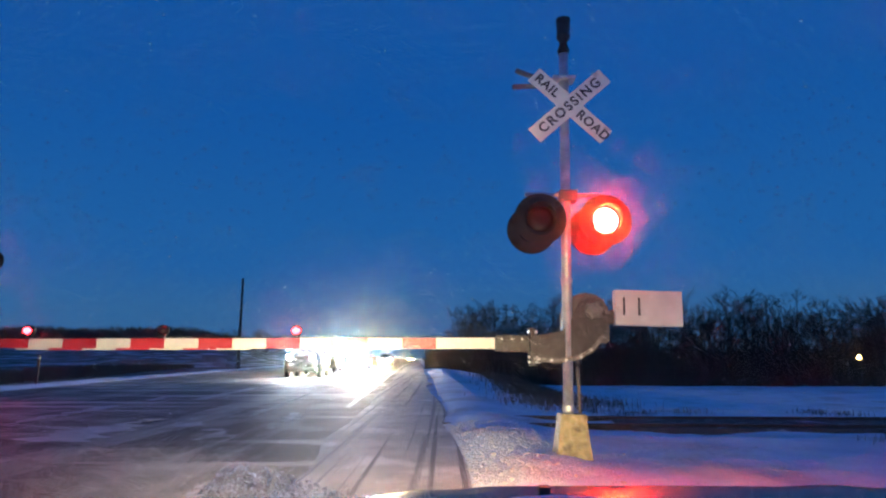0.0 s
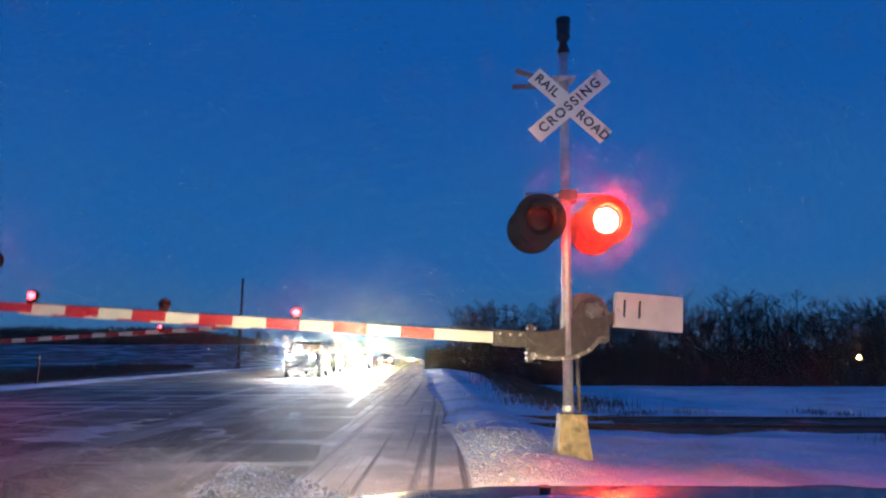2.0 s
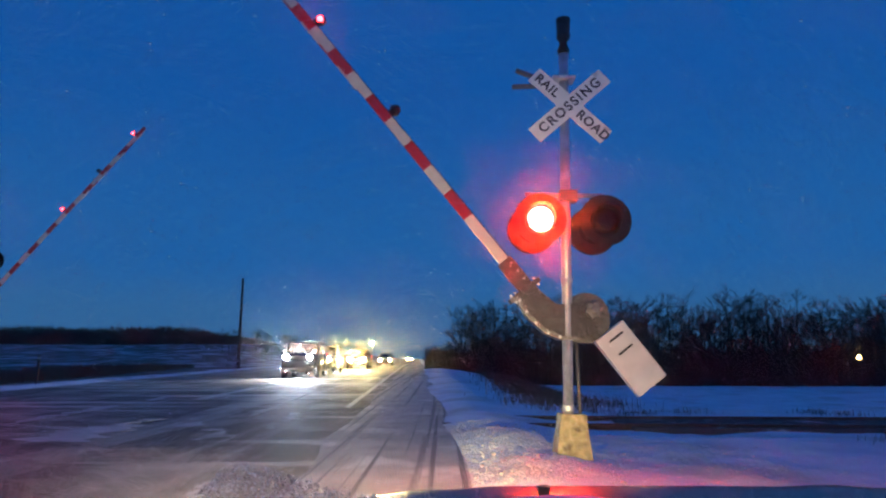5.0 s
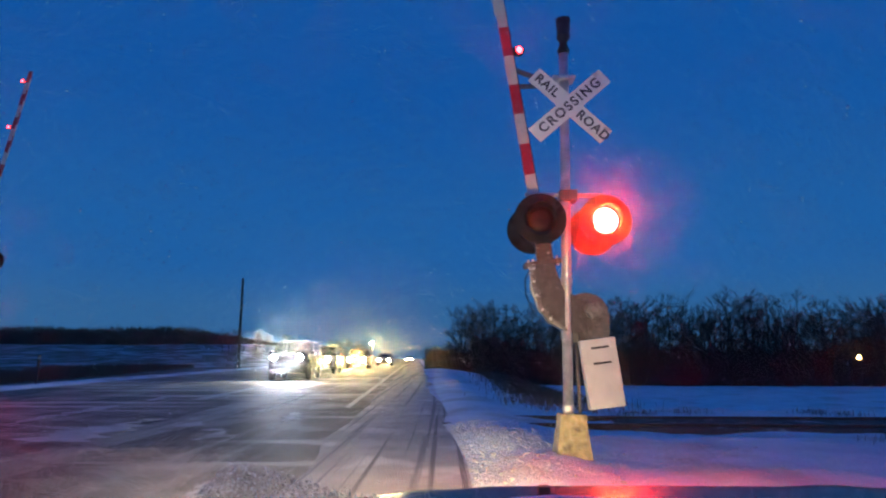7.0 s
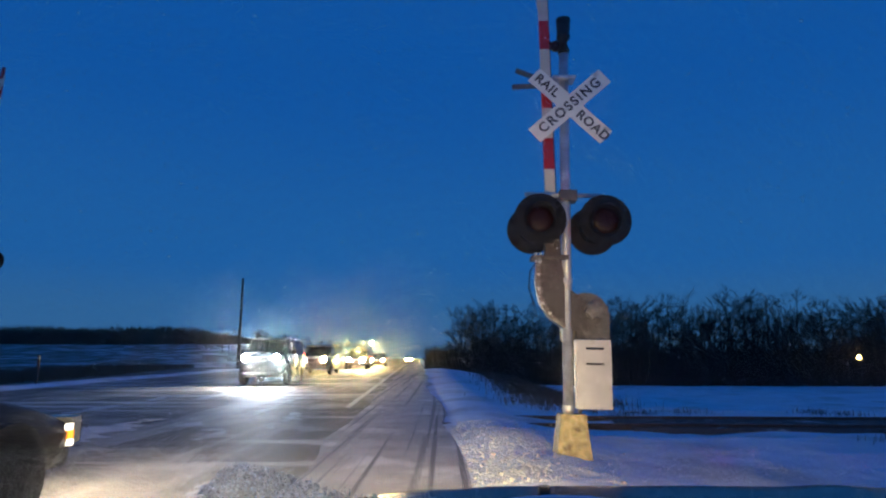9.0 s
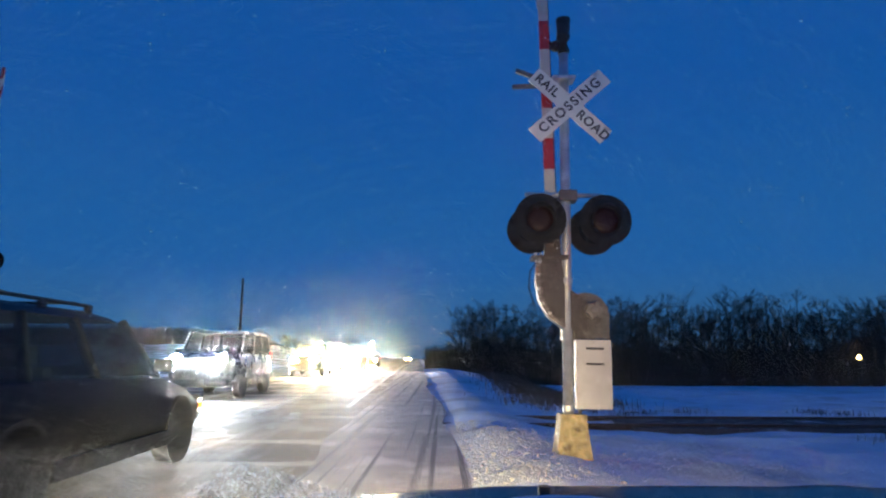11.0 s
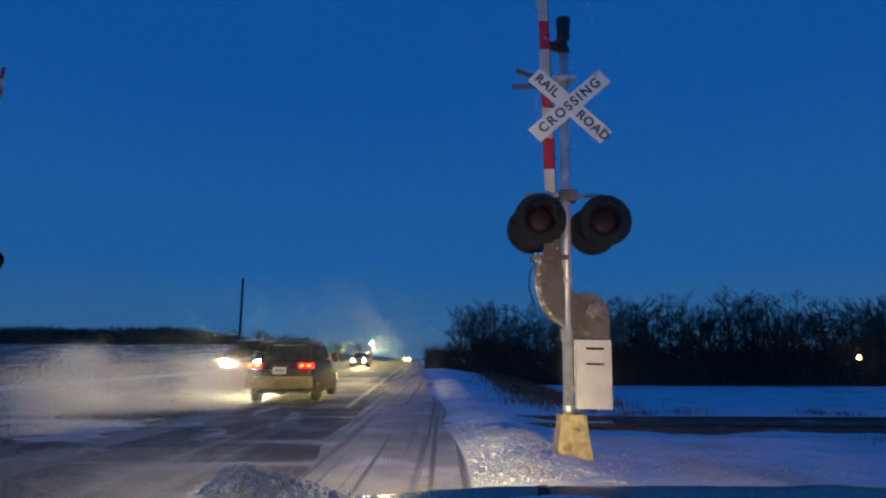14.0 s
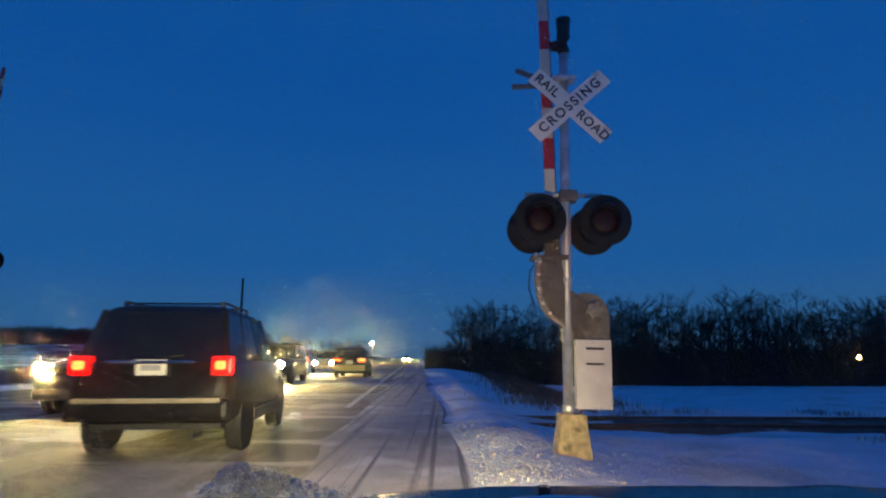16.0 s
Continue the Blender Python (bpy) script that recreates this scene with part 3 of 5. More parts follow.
def gate_arm(m, length, sgn, label, stripes, detail=True):
    """A barrier arm in its own space: the pivot is the origin, the arm points along sgn * X and lies a little below it."""
    arm = thing("gate_arm", m, label, "gate arm", "gate arms")
    zc = -0.37
    # striped arm: a tapered beam in pieces, red and white in turn
    for a, b, red in stripes:
        h0, h1 = 0.068 - 0.002 * a, 0.068 - 0.002 * b
        bm = bmesh.new()
        v = [bm.verts.new((sgn * x, yy, zc + s * h)) for x, h in ((a, h0), (b, h1)) for yy in (-0.022, 0.022) for s in (-1, 1)]
        for f in ((0, 1, 3, 2), (4, 6, 7, 5), (0, 2, 6, 4), (1, 5, 7, 3), (0, 4, 5, 1), (2, 3, 7, 6)):
            bm.faces.new([v[i] for i in f])
        part("red_stripe" if red else "white_stripe", bm, M["armred"] if red else M["armwhite"], arm)
    # lower half tube with its own short stripes
    for k in range(7):
        a = length - 0.25 - k * 0.40
        part("red_stripe" if k % 2 else "white_stripe", b_box(min(sgn * a, sgn * (a - 0.40)), max(sgn * a, sgn * (a - 0.40)), -0.016, 0.016, zc - 0.078, zc - 0.05), M["armred"] if k % 2 else M["armwhite"], arm)
    # butt bracket
    part("butt_bracket", b_box(min(sgn * 0.66, sgn * 1.1), max(sgn * 0.66, sgn * 1.1), -0.045, 0.045, zc - 0.10, zc + 0.10, 0.015), M["casting"], arm)
    for x in (0.78, 0.9, 1.02):
        part("bolt", b_cyl((sgn * x, -0.07, zc + 0.05), (sgn * x, 0.07, zc + 0.05), 0.014, n=8), M["galv"], arm)
    part("clamp", b_box(min(sgn * 0.63, sgn * 0.69), max(sgn * 0.63, sgn * 0.69), -0.12, 0.08, zc - 0.27, zc + 0.18, 0.01), M["casting"], arm)
    for dz in (-0.22, -0.16, 0.13):
        part("bolt", b_cyl((sgn * 0.60, -0.09, zc + dz), (sgn * 0.72, -0.09, zc + dz), 0.016, n=8), M["galv"], arm)
    # yoke from the hub to the butt
    out = [(-0.66, -0.27), (-0.46, -0.28), (-0.28, -0.24), (-0.16, -0.04), (-0.06, 0.14), (0.08, 0.18), (0.20, 0.10), (0.24, -0.1), (0.20, -0.28), (0.06, -0.46), (-0.12, -0.56), (-0.38, -0.60), (-0.66, -0.57)]
    part("yoke", b_prism([(-sgn * x, z) for x, z in out], -0.10, 0.02, 0.02), M["casting"], arm, "weathered cast yoke")
    rim = [(-0.66, -0.575), (-0.38, -0.605), (-0.12, -0.565), (0.06, -0.465), (0.20, -0.285)]
    inner = [(-0.66, -0.53), (-0.38, -0.56), (-0.14, -0.52), (0.03, -0.43), (0.16, -0.27)]
    part("yoke_rim", b_prism([(-sgn * x, z) for x, z in rim + inner[::-1]], -0.13, 0.03, 0.006), M["hubmetal"], arm, "worn pale rim of the yoke")
    for x, z in ((-0.6, -0.555), (-0.45, -0.57), (-0.28, -0.57), (-0.1, -0.53), (0.02, -0.45)):
        part("bolt", b_cyl((-sgn * x, -0.15, z), (-sgn * x, -0.12, z), 0.018, n=6), M["galv"], arm)
    wire = [(-0.7, -0.5), (-0.5, -0.66), (-0.3, -0.68), (-0.08, -0.62)]
    for (x0_, z0_), (x1_, z1_) in zip(wire, wire[1:]):
        part("wire", b_cyl((-sgn * x0_, -0.05, z0_), (-sgn * x1_, -0.05, z1_), 0.008, n=6), M["black"], arm)
    # counterweight
    cw = part("counterweight", b_box(min(-sgn * 0.33, -sgn * 1.13), max(-sgn * 0.33, -sgn * 1.13), -0.13, 0.0, -0.15, 0.27, 0.012), M["boxwhite"], arm, "white painted counterweight cover with two slots", m=pose(0, 0, 0, 0, 1.5, 0))
    for x in (0.42, 0.60):
        part("slot", b_box(min(-sgn * x, -sgn * (x + 0.025)), max(-sgn * x, -sgn * (x + 0.025)), -0.134, -0.12, -0.03, 0.18), M["black"], cw)
    part("counterweight_link", b_box(min(-sgn * 0.0, -sgn * 0.4), max(-sgn * 0.0, -sgn * 0.4), -0.06, 0.0, -0.14, 0.02, 0.02), M["casting"], arm)
    lamps = []
    for x in (length - 0.38, length - 1.99, length - 3.60):
        body = part("arm_lamp", b_box(sgn * x - 0.045, sgn * x + 0.045, -0.03, 0.03, zc + 0.06, zc + 0.10, 0.008), M["black"], arm)
        part("lamp_shroud", b_turn([(0.072, 0.005), (0.066, 0.035), (0.045, 0.062), (0.0, 0.072), (-0.018, 0.072), (-0.018, 0.066), (0.042, 0.056), (0.06, 0.03)], 16, m=pose(sgn * x, 0, zc + 0.15)), M["black"], body)
        lamps.append(rotor_lamp(body, pose(sgn * x, 0, zc + 0.15)))
    part("cable", b_cyl((sgn * 1.0, 0.025, zc + 0.085), (sgn * (length - 0.3), 0.025, zc + 0.062), 0.006, n=6), M["black"], arm)
    return arm, lamps


def rotor_lamp(parent, m):
    """Small arm lamp that turns about its upright: one half lit, the other dark."""
    bm = bmesh.new()
    bmesh.ops.create_uvsphere(bm, u_segments=20, v_segments=12, radius=0.06)
    for f in bm.faces:
        f.material_index = 0 if f.calc_center_median().y < -0.033 else 1
    for v in bm.verts:
        v.co.z *= 0.8
    return part("turning_lamp", bm, [M["armlampon"], M["lensoff"]], parent, "red arm lamp, lit on one face", m, True)


def stripes_for(length, first, period=0.812):
    out = []
    x = length
    red = True
    k = 0
    while x > 2.0:
        w = period / 2
        out.append((x - w, x, red))
        x -= w
        red = not red
    out.append((0.98, x, False))
    return out
M["hubmetal"] = mat("worn_hub_metal", (0.26, 0.25, 0.24), 0.5, 0.4, 0.4, 14, 60, 0.3)
M["concrete"] = mat("concrete", (0.33, 0.32, 0.3), 0.85, 0.0, 0.2, 5, 50, 0.4)


# ---- vehicles ----
def loft(sections, close=True):
    """Rings of (x, z) half outlines mirrored, one for each y."""
    bm = bmesh.new()
    rings = []
    for y, half in sections:
        pts = [(x, z) for x, z in half] + [(-x, z) for x, z in reversed(half)]
        rings.append([bm.verts.new((x, y, z)) for x, z in pts])
    k = len(rings[0])
    for a, b in zip(rings, rings[1:]):
        for i in range(k):
            bm.faces.new((a[i], a[(i + 1) % k], b[(i + 1) % k], b[i]))
    bm.faces.new(rings[0]), bm.faces.new(rings[-1])
    return bm


def quad_panel(pts, thick=0.012):
    """A slightly proud pane through four points (any plane)."""
    bm = bmesh.new()
    v = [bm.verts.new(p) for p in pts]
    f = bm.faces.new(v)
    f.normal_update()
    nrm = f.normal.copy()
    e = bmesh.ops.extrude_face_region(bm, geom=[f])
    for g in e["geom"]:
        if isinstance(g, bmesh.types.BMVert):
            g.co -= nrm * thick
    return bm


def wheel(parent, x, y, r, side):
    w = part("wheel", b_turn([(-0.1, r * 0.62), (-0.1, r * 0.93), (-0.075, r), (0.075, r), (0.1, r * 0.93), (0.1, r * 0.62)], 32, m=pose(0, 0, 0, 0, 0, 90)), M["tyre"], parent, m=pose(x, y, r))
    part("rim", b_turn([(-0.085, r * 0.62), (-0.07, r * 0.5), (-0.045, r * 0.45), (0.045, r * 0.45), (0.07, r * 0.5), (0.085, r * 0.62)], 24, m=pose(0, 0, 0, 0, 0, 90)), M["rim"], w)
    for k in range(5):
        a = 72 * k
        part("spoke", b_box(-0.092, 0.092, -0.03, 0.03, 0.04, r * 0.6, 0.008), M["rim"], w, m=pose(0, 0, 0, a, 0, 0))
    return w


def car(name, label, category, paint, L=4.7, W=1.78, Hh=1.52, belt=0.95, hood=0.9, kind="wagon", head="lowwhite", tail="tail", lower=None, plate=True, rails=True, high=""):
    """A car in its own space: the middle of the rear bumper on the road is the origin, it points along +Y."""
    c = thing(name, pose(0, 0, 0), label, category, "vehicles")
    h = W / 2
    cl = 0.25 if kind == "wagon" else 0.34
    lower = lower or paint
    # lower body in stations from the rear to the front
    def sec(y, w, z0, z1, shoulder):
        return (y, [(0.0, z0), (w * 0.82, z0), (w * 0.97, z0 + 0.10), (w, z0 + 0.28), (w * 0.985, (z0 + z1) / 2 + 0.08), (w * shoulder, z1 - 0.03), (w * (shoulder - 0.06), z1), (0.0, z1 + 0.015)])
    front_of_cabin = L * 0.70 if kind != "van" else L * 0.80
    body = loft([sec(0.0, h * 0.90, cl + 0.18, belt - 0.02, 0.93), sec(0.07, h * 0.96, cl + 0.1, belt, 0.95), sec(0.35, h, cl + 0.03, belt + 0.01, 0.95), sec(L * 0.25, h, cl, belt + 0.01, 0.95),
                 sec(L * 0.5, h, cl, belt, 0.95), sec(front_of_cabin, h, cl, belt - 0.02, 0.95), sec(L * 0.88, h * 0.98, cl + 0.02, hood, 0.9), sec(L * 0.965, h * 0.92, cl + 0.06, hood - 0.1, 0.88), sec(L, h * 0.80, cl + 0.12, hood - 0.2, 0.86)])
    part("body", body, paint, c, smooth=True)
    # cabin: tapered, with slanted ends
    rear_lean = dict(wagon=0.36, suv=0.34, van=0.12, pickup=1.9)[kind]
    y_rb, y_rt = (0.06, 0.06 + rear_lean) if kind != "pickup" else (1.8, 1.95)
    y_fb = front_of_cabin
    y_ft = y_fb - (0.75 if kind != "van" else 0.55)
    wt = h * (0.76 if kind in ("wagon", "suv") else 0.82)
    zt = Hh
    wb = h * 0.90
    zb = belt - 0.01
    cab = bmesh.new()
    def ring(y0, w0, z):
        return [cab.verts.new(p) for p in ((-w0, y0[0], z), (w0, y0[0], z), (w0, y0[1], z), (-w0, y0[1], z))]
    levels = [((y_rb, y_fb), wb, zb), ((y_rb + (y_rt - y_rb) * 0.8, y_fb - (y_fb - y_ft) * 0.85), wb - (wb - wt) * 0.85, zb + (zt - zb) * 0.86),
              ((y_rt + 0.03, y_ft - 0.06), wt * 0.95, zt - 0.035), ((y_rt + 0.16, y_ft - 0.22), wt * 0.82, zt)]
    rr = [ring(*lv) for lv in levels]
    for a, b in zip(rr[1:], rr[2:]):
        for i in range(4):
            cab.faces.new((a[i], a[(i + 1) % 4], b[(i + 1) % 4], b[i]))
    cab.faces.new(rr[-1]), cab.faces.new(rr[1][::-1])
    for v in rr[0]:
        cab.verts.remove(v)
    bmesh.ops.bevel(cab, geom=[e for e in cab.edges if abs(e.verts[0].co.z - e.verts[1].co.z) > 0.02], offset=0.07, segments=3, affect="EDGES")
    part("roof", cab, paint, c)
    # pillars between the panes
    for s in (-1, 1):
        for q, side_q in ((0.0, 0.03), (0.315, 0.0), (0.615, 0.0), (1.0, -0.03)):
            lo = Vector((s * (wb - 0.03), y_rb * (1 - q) + y_fb * q + side_q, zb - 0.02))
            y0, y1 = levels[1][0]
            hi = Vector((s * (levels[1][1] - 0.03), y0 * (1 - q) + y1 * q + side_q, levels[1][2] + 0.01))
            part("pillar", b_cyl(lo, hi, 0.045, n=8), paint, c)
    # seats inside
    for sx, sy in ((-0.36, 0.52), (0.36, 0.52), (-0.36, 0.32), (0.36, 0.32)):
        y = y_rb * (1 - sy) + y_fb * sy
        seat = part("seat", b_box(-0.24, 0.24, -0.07, 0.07, 0.5, zb + 0.12, 0.05), M["seat"], c, m=pose(sx, y, 0, 8, 0, 0))
        part("headrest", b_box(-0.13, 0.13, -0.05, 0.05, zb + 0.13, zb + 0.30, 0.04), M["seat"], seat)
    # window panes on the cabin's planes
    l0, l1 = levels[0], levels[1]
    def at(f, u, side):
        """f: height share, u: -1..1 across; rear (0) or front (1) plane."""
        y = l0[0][side] + (l1[0][side] - l0[0][side]) * f
        w = l0[1] + (l1[1] - l0[1]) * f
        z = l0[2] + (l1[2] - l0[2]) * f
        return Vector((u * w, y, z))
    e = 0.006
    rear = quad_panel([at(0.02, -0.97, 0) + Vector((0, -e, 0)), at(0.02, 0.97, 0) + Vector((0, -e, 0)), at(0.99, 0.97, 0) + Vector((0, -e, 0)), at(0.99, -0.97, 0) + Vector((0, -e, 0))])
    part("rear_window", rear, M["glass"] if kind == "wagon" else M["darkglass"], c)
    part("windscreen", quad_panel([at(0.02, 0.97, 1) + Vector((0, e, 0)), at(0.02, -0.97, 1) + Vector((0, e, 0)), at(0.99, -0.97, 1) + Vector((0, e, 0)), at(0.99, 0.97, 1) + Vector((0, e, 0))]), M["glass"], c)
    for s in (-1, 1):
        def sp(f, q):
            y = (l0[0][0] + (l1[0][0] - l0[0][0]) * f) * (1 - q) + (l0[0][1] + (l1[0][1] - l0[0][1]) * f) * q
            w = l0[1] + (l1[1] - l0[1]) * f
            return Vector((s * (w + e), y, l0[2] + (l1[2] - l0[2]) * f))
        spans = ((0.0, 0.31), (0.32, 0.61), (0.62, 1.0)) if kind != "pickup" else ((0.0, 0.47), (0.48, 1.0))
        for q0, q1 in spans:
            pts = [sp(0.02, q0), sp(0.02, q1), sp(0.99, q1), sp(0.99, q0)]
            part("side_window", quad_panel(pts if s > 0 else pts[::-1]), M["glass"] if q0 > 0.5 or kind == "wagon" else M["darkglass"], c)
        # mirrors
        part("mirror", b_box(-0.09, 0.09, -0.05, 0.06, -0.06, 0.07, 0.03), paint, c, m=pose(s * (h + 0.08), y_fb - 0.32, belt + 0.1))
        # tail lamps wrap the corners
        if kind == "suv":
            part("tail_lamp", b_box(-0.12, 0.12, -0.03, 0.12, -0.11, 0.11, 0.04), M[tail], c, "lit red tail lamp", pose(s * (h * 0.84), 0.01, belt - 0.04))
            part("lamp_bulb", b_box(-0.08, 0.05, -0.036, 0.0, -0.05, 0.06, 0.03), M["tailcore"], c, m=pose(s * (h * 0.84), 0.01, belt - 0.04))
            # no lamp: the reflector's gleam is put in as the tail lamps' glow
            part("reflector", b_box(-0.09, 0.09, -0.012, 0.03, -0.02, 0.02, 0.008), M[tail], c, m=pose(s * h * 0.72, 0.0, 0.52))
        elif kind == "van":
            part("tail_lamp", b_box(-0.06, 0.06, -0.03, 0.08, -0.14, 0.1, 0.03), M[tail], c, "lit red tail lamp", pose(s * (h * 0.86), 0.01, belt + 0.0))
        else:
            part("tail_lamp", b_box(-0.20, 0.20, -0.03, 0.12, -0.07, 0.07, 0.03), M[tail], c, "lit red tail lamp", pose(s * (h * 0.74), 0.0, belt - 0.05))
            for dx in (-0.1, 0.08):
                part("lamp_bulb", b_box(-0.055, 0.055, -0.036, 0.0, -0.035, 0.035, 0.02), M["tailcore"], c, m=pose(s * (h * 0.74) + dx, 0.0, belt - 0.05))
            part("reflector", b_box(-0.11, 0.11, -0.012, 0.03, -0.028, 0.028, 0.01), M["taildim"], c, m=pose(s * (h * 0.72), -0.01, belt - 0.20))
        # head lamp with its bulb glow and a marker at the corner
        hl = part("head_lamp", b_box(-0.19, 0.19, -0.10, 0.05, -0.105, 0.105, 0.03), M["lampdim"], c, m=pose(s * (h * 0.66), L - 0.015, hood - 0.20))
        part("beam_lens", b_turn([(0.0, 0.13 if high or kind == "van" else 0.10), (0.012, 0.125 if high or kind == "van" else 0.095), (0.02, 0.02)], 20), M[head], hl, m=pose(-s * 0.03, 0.052, 0))
        if kind == "wagon":
            for dy, dz, hz in ((-0.012, 0.058, 0.024), (0.01, -0.058, 0.024)):
                part("side_lens", b_box(-0.015, 0.02, -0.03, 0.03, -hz, hz, 0.012), M["sidelens"], c, m=pose(s * (h * 0.925), L - 0.22 + dy, hood - 0.22 + dz))
        part("corner_lamp", b_box(-0.015, 0.022, -0.03, 0.03, -0.034, 0.034, 0.012), M["amber"] if kind == "wagon" else M["lampdim"], c, m=pose(s * (h * 0.925), L - 0.22, hood - 0.22))
        part("fog_lamp", b_turn([(0.0, 0.05), (0.015, 0.04)], 16), M[head] if high else M["lampdim"], c, m=pose(s * h * 0.55, L + 0.0, 0.46))
    # bumpers
    part("rear_bumper", b_box(-h * 0.95, h * 0.95, -0.10, 0.2, 0.36 if kind == "wagon" else 0.44, 0.66 if kind == "wagon" else 0.68, 0.06), lower, c)
    if kind == "suv":
        part("bumper_strip", b_box(-h * 0.86, h * 0.86, -0.115, 0.0, 0.645, 0.70, 0.015), M["strip"], c, "pale scuffed strip along the bumper")
    part("front_bumper", b_box(-h * 0.80, h * 0.80, L - 0.24, L + 0.03, 0.30, 0.52, 0.09), paint, c)
    part("grille", b_box(-h * 0.46, h * 0.46, L - 0.2, L + 0.005, hood - 0.32, hood - 0.15, 0.02), M["trim"], c)
    for s in (-1, 1):
        part("sill", b_box(s * h - 0.03, s * h + 0.015, L * 0.28, L * 0.72, cl - 0.02, cl + 0.14, 0.02), paint, c)
    part("tailgate_strip", b_box(-h * 0.52, h * 0.52, -0.035, 0.03, belt - 0.02, belt + 0.02, 0.01), M["chrome"] if kind == "suv" else M["trim"], c)
    if plate:
        pl = part("number_plate", b_box(-0.17, 0.17, -0.03, -0.015, -0.09, 0.09, 0.006), M["plate"], c, m=pose(0, 0.0, belt - 0.17 if kind != "suv" else belt - 0.06))
        part("plate_bar", b_box(-0.11, 0.11, -0.034, -0.03, -0.035, 0.03), M["platebar"], pl)
        part("plate_recess", b_box(-0.22, 0.22, -0.014, 0.03, -0.11, 0.11, 0.01), paint, pl)
    part("wiper", b_cyl((0.0, y_rb - 0.01, zb + 0.05), (0.32, y_rb + 0.01, zb + 0.09), 0.01, n=6), M["trim"], c)
    part("exhaust", b_cyl((h * 0.55, -0.1, 0.27), (h * 0.55, 0.3, 0.27), 0.03, n=12), M["chrome"], c)
    part("underbody", b_box(-h * 0.8, h * 0.8, 0.3, L - 0.3, cl - 0.02, cl + 0.2), M["trim"], c)
    if rails:
        for s in (-1, 1):
            rl = part("roof_rail", b_cyl((s * wt * 0.84, y_rt + 0.25, zt + 0.05), (s * wt * 0.84, y_ft - 0.35, zt + 0.05), 0.016, n=10), M["trim"], c)
            for y in (y_rt + 0.28, (y_rt + y_ft) / 2, y_ft - 0.38):
                part("rail_foot", b_box(-0.02, 0.02, -0.04, 0.04, -0.06, 0.012, 0.006), M["trim"], rl, m=pose(s * wt * 0.84, y, zt + 0.045))
        for y in (y_rt + 0.6, y_ft - 0.6):
            part("cross_bar", b_cyl((-wt * 0.84, y, zt + 0.06), (wt * 0.84, y, zt + 0.06), 0.013, n=8), M["trim"], c)
    r = 0.33 if kind == "wagon" else 0.385
    wheels = [wheel(c, s * (h - 0.11), y, r, s) for y in (L * 0.2, L * 0.8) for s in (-1, 1)]
    for w in wheels:
        s = 1 if w.location.x > 0 else -1
        part("wheel_arch", b_turn([(-0.03, r * 1.14), (0.03, r * 1.14), (0.03, r * 1.02), (-0.03, r * 1.02)], 28, m=pose(0, 0, 0, 0, 0, 90)), M["trim"], c, m=pose(s * (h - 0.035), w.location.y, r + 0.02))
    beams = []
    if high:
        for s in (-1, 1):
            cup = part("high_beam_cup", b_turn([(-0.16, 0.10), (0.02, 0.105), (0.02, 0.098), (-0.15, 0.09)], 24), M["trim"], c, m=pose(s * h * 0.46, L + 0.05, hood - 0.22))
            beams.append(rotor(cup, 0.092, pose(0, 0.0, 0, 0, 0, 180), M[high], M["lampdim"], "high-beam insert, lit on one face"))
    return c, wheels, beams


def paint(name, c, rough=0.28, dirt=0.05):
    return mat(name, c, rough, 0.0, 0.2, 3, 150, 0.03, spec=0.22, second=tuple(min(1, x + dirt) for x in c), cover=0.6)


M["seat"] = mat("grey_seat_cloth", (0.12, 0.12, 0.125), 0.9, 0.0, 0.2, 8, 80, 0.2)
M["strip"] = mat("scuffed_pale_strip", (0.3, 0.26, 0.18), 0.5, 0.0, 0.2, 8, 60, 0.1)


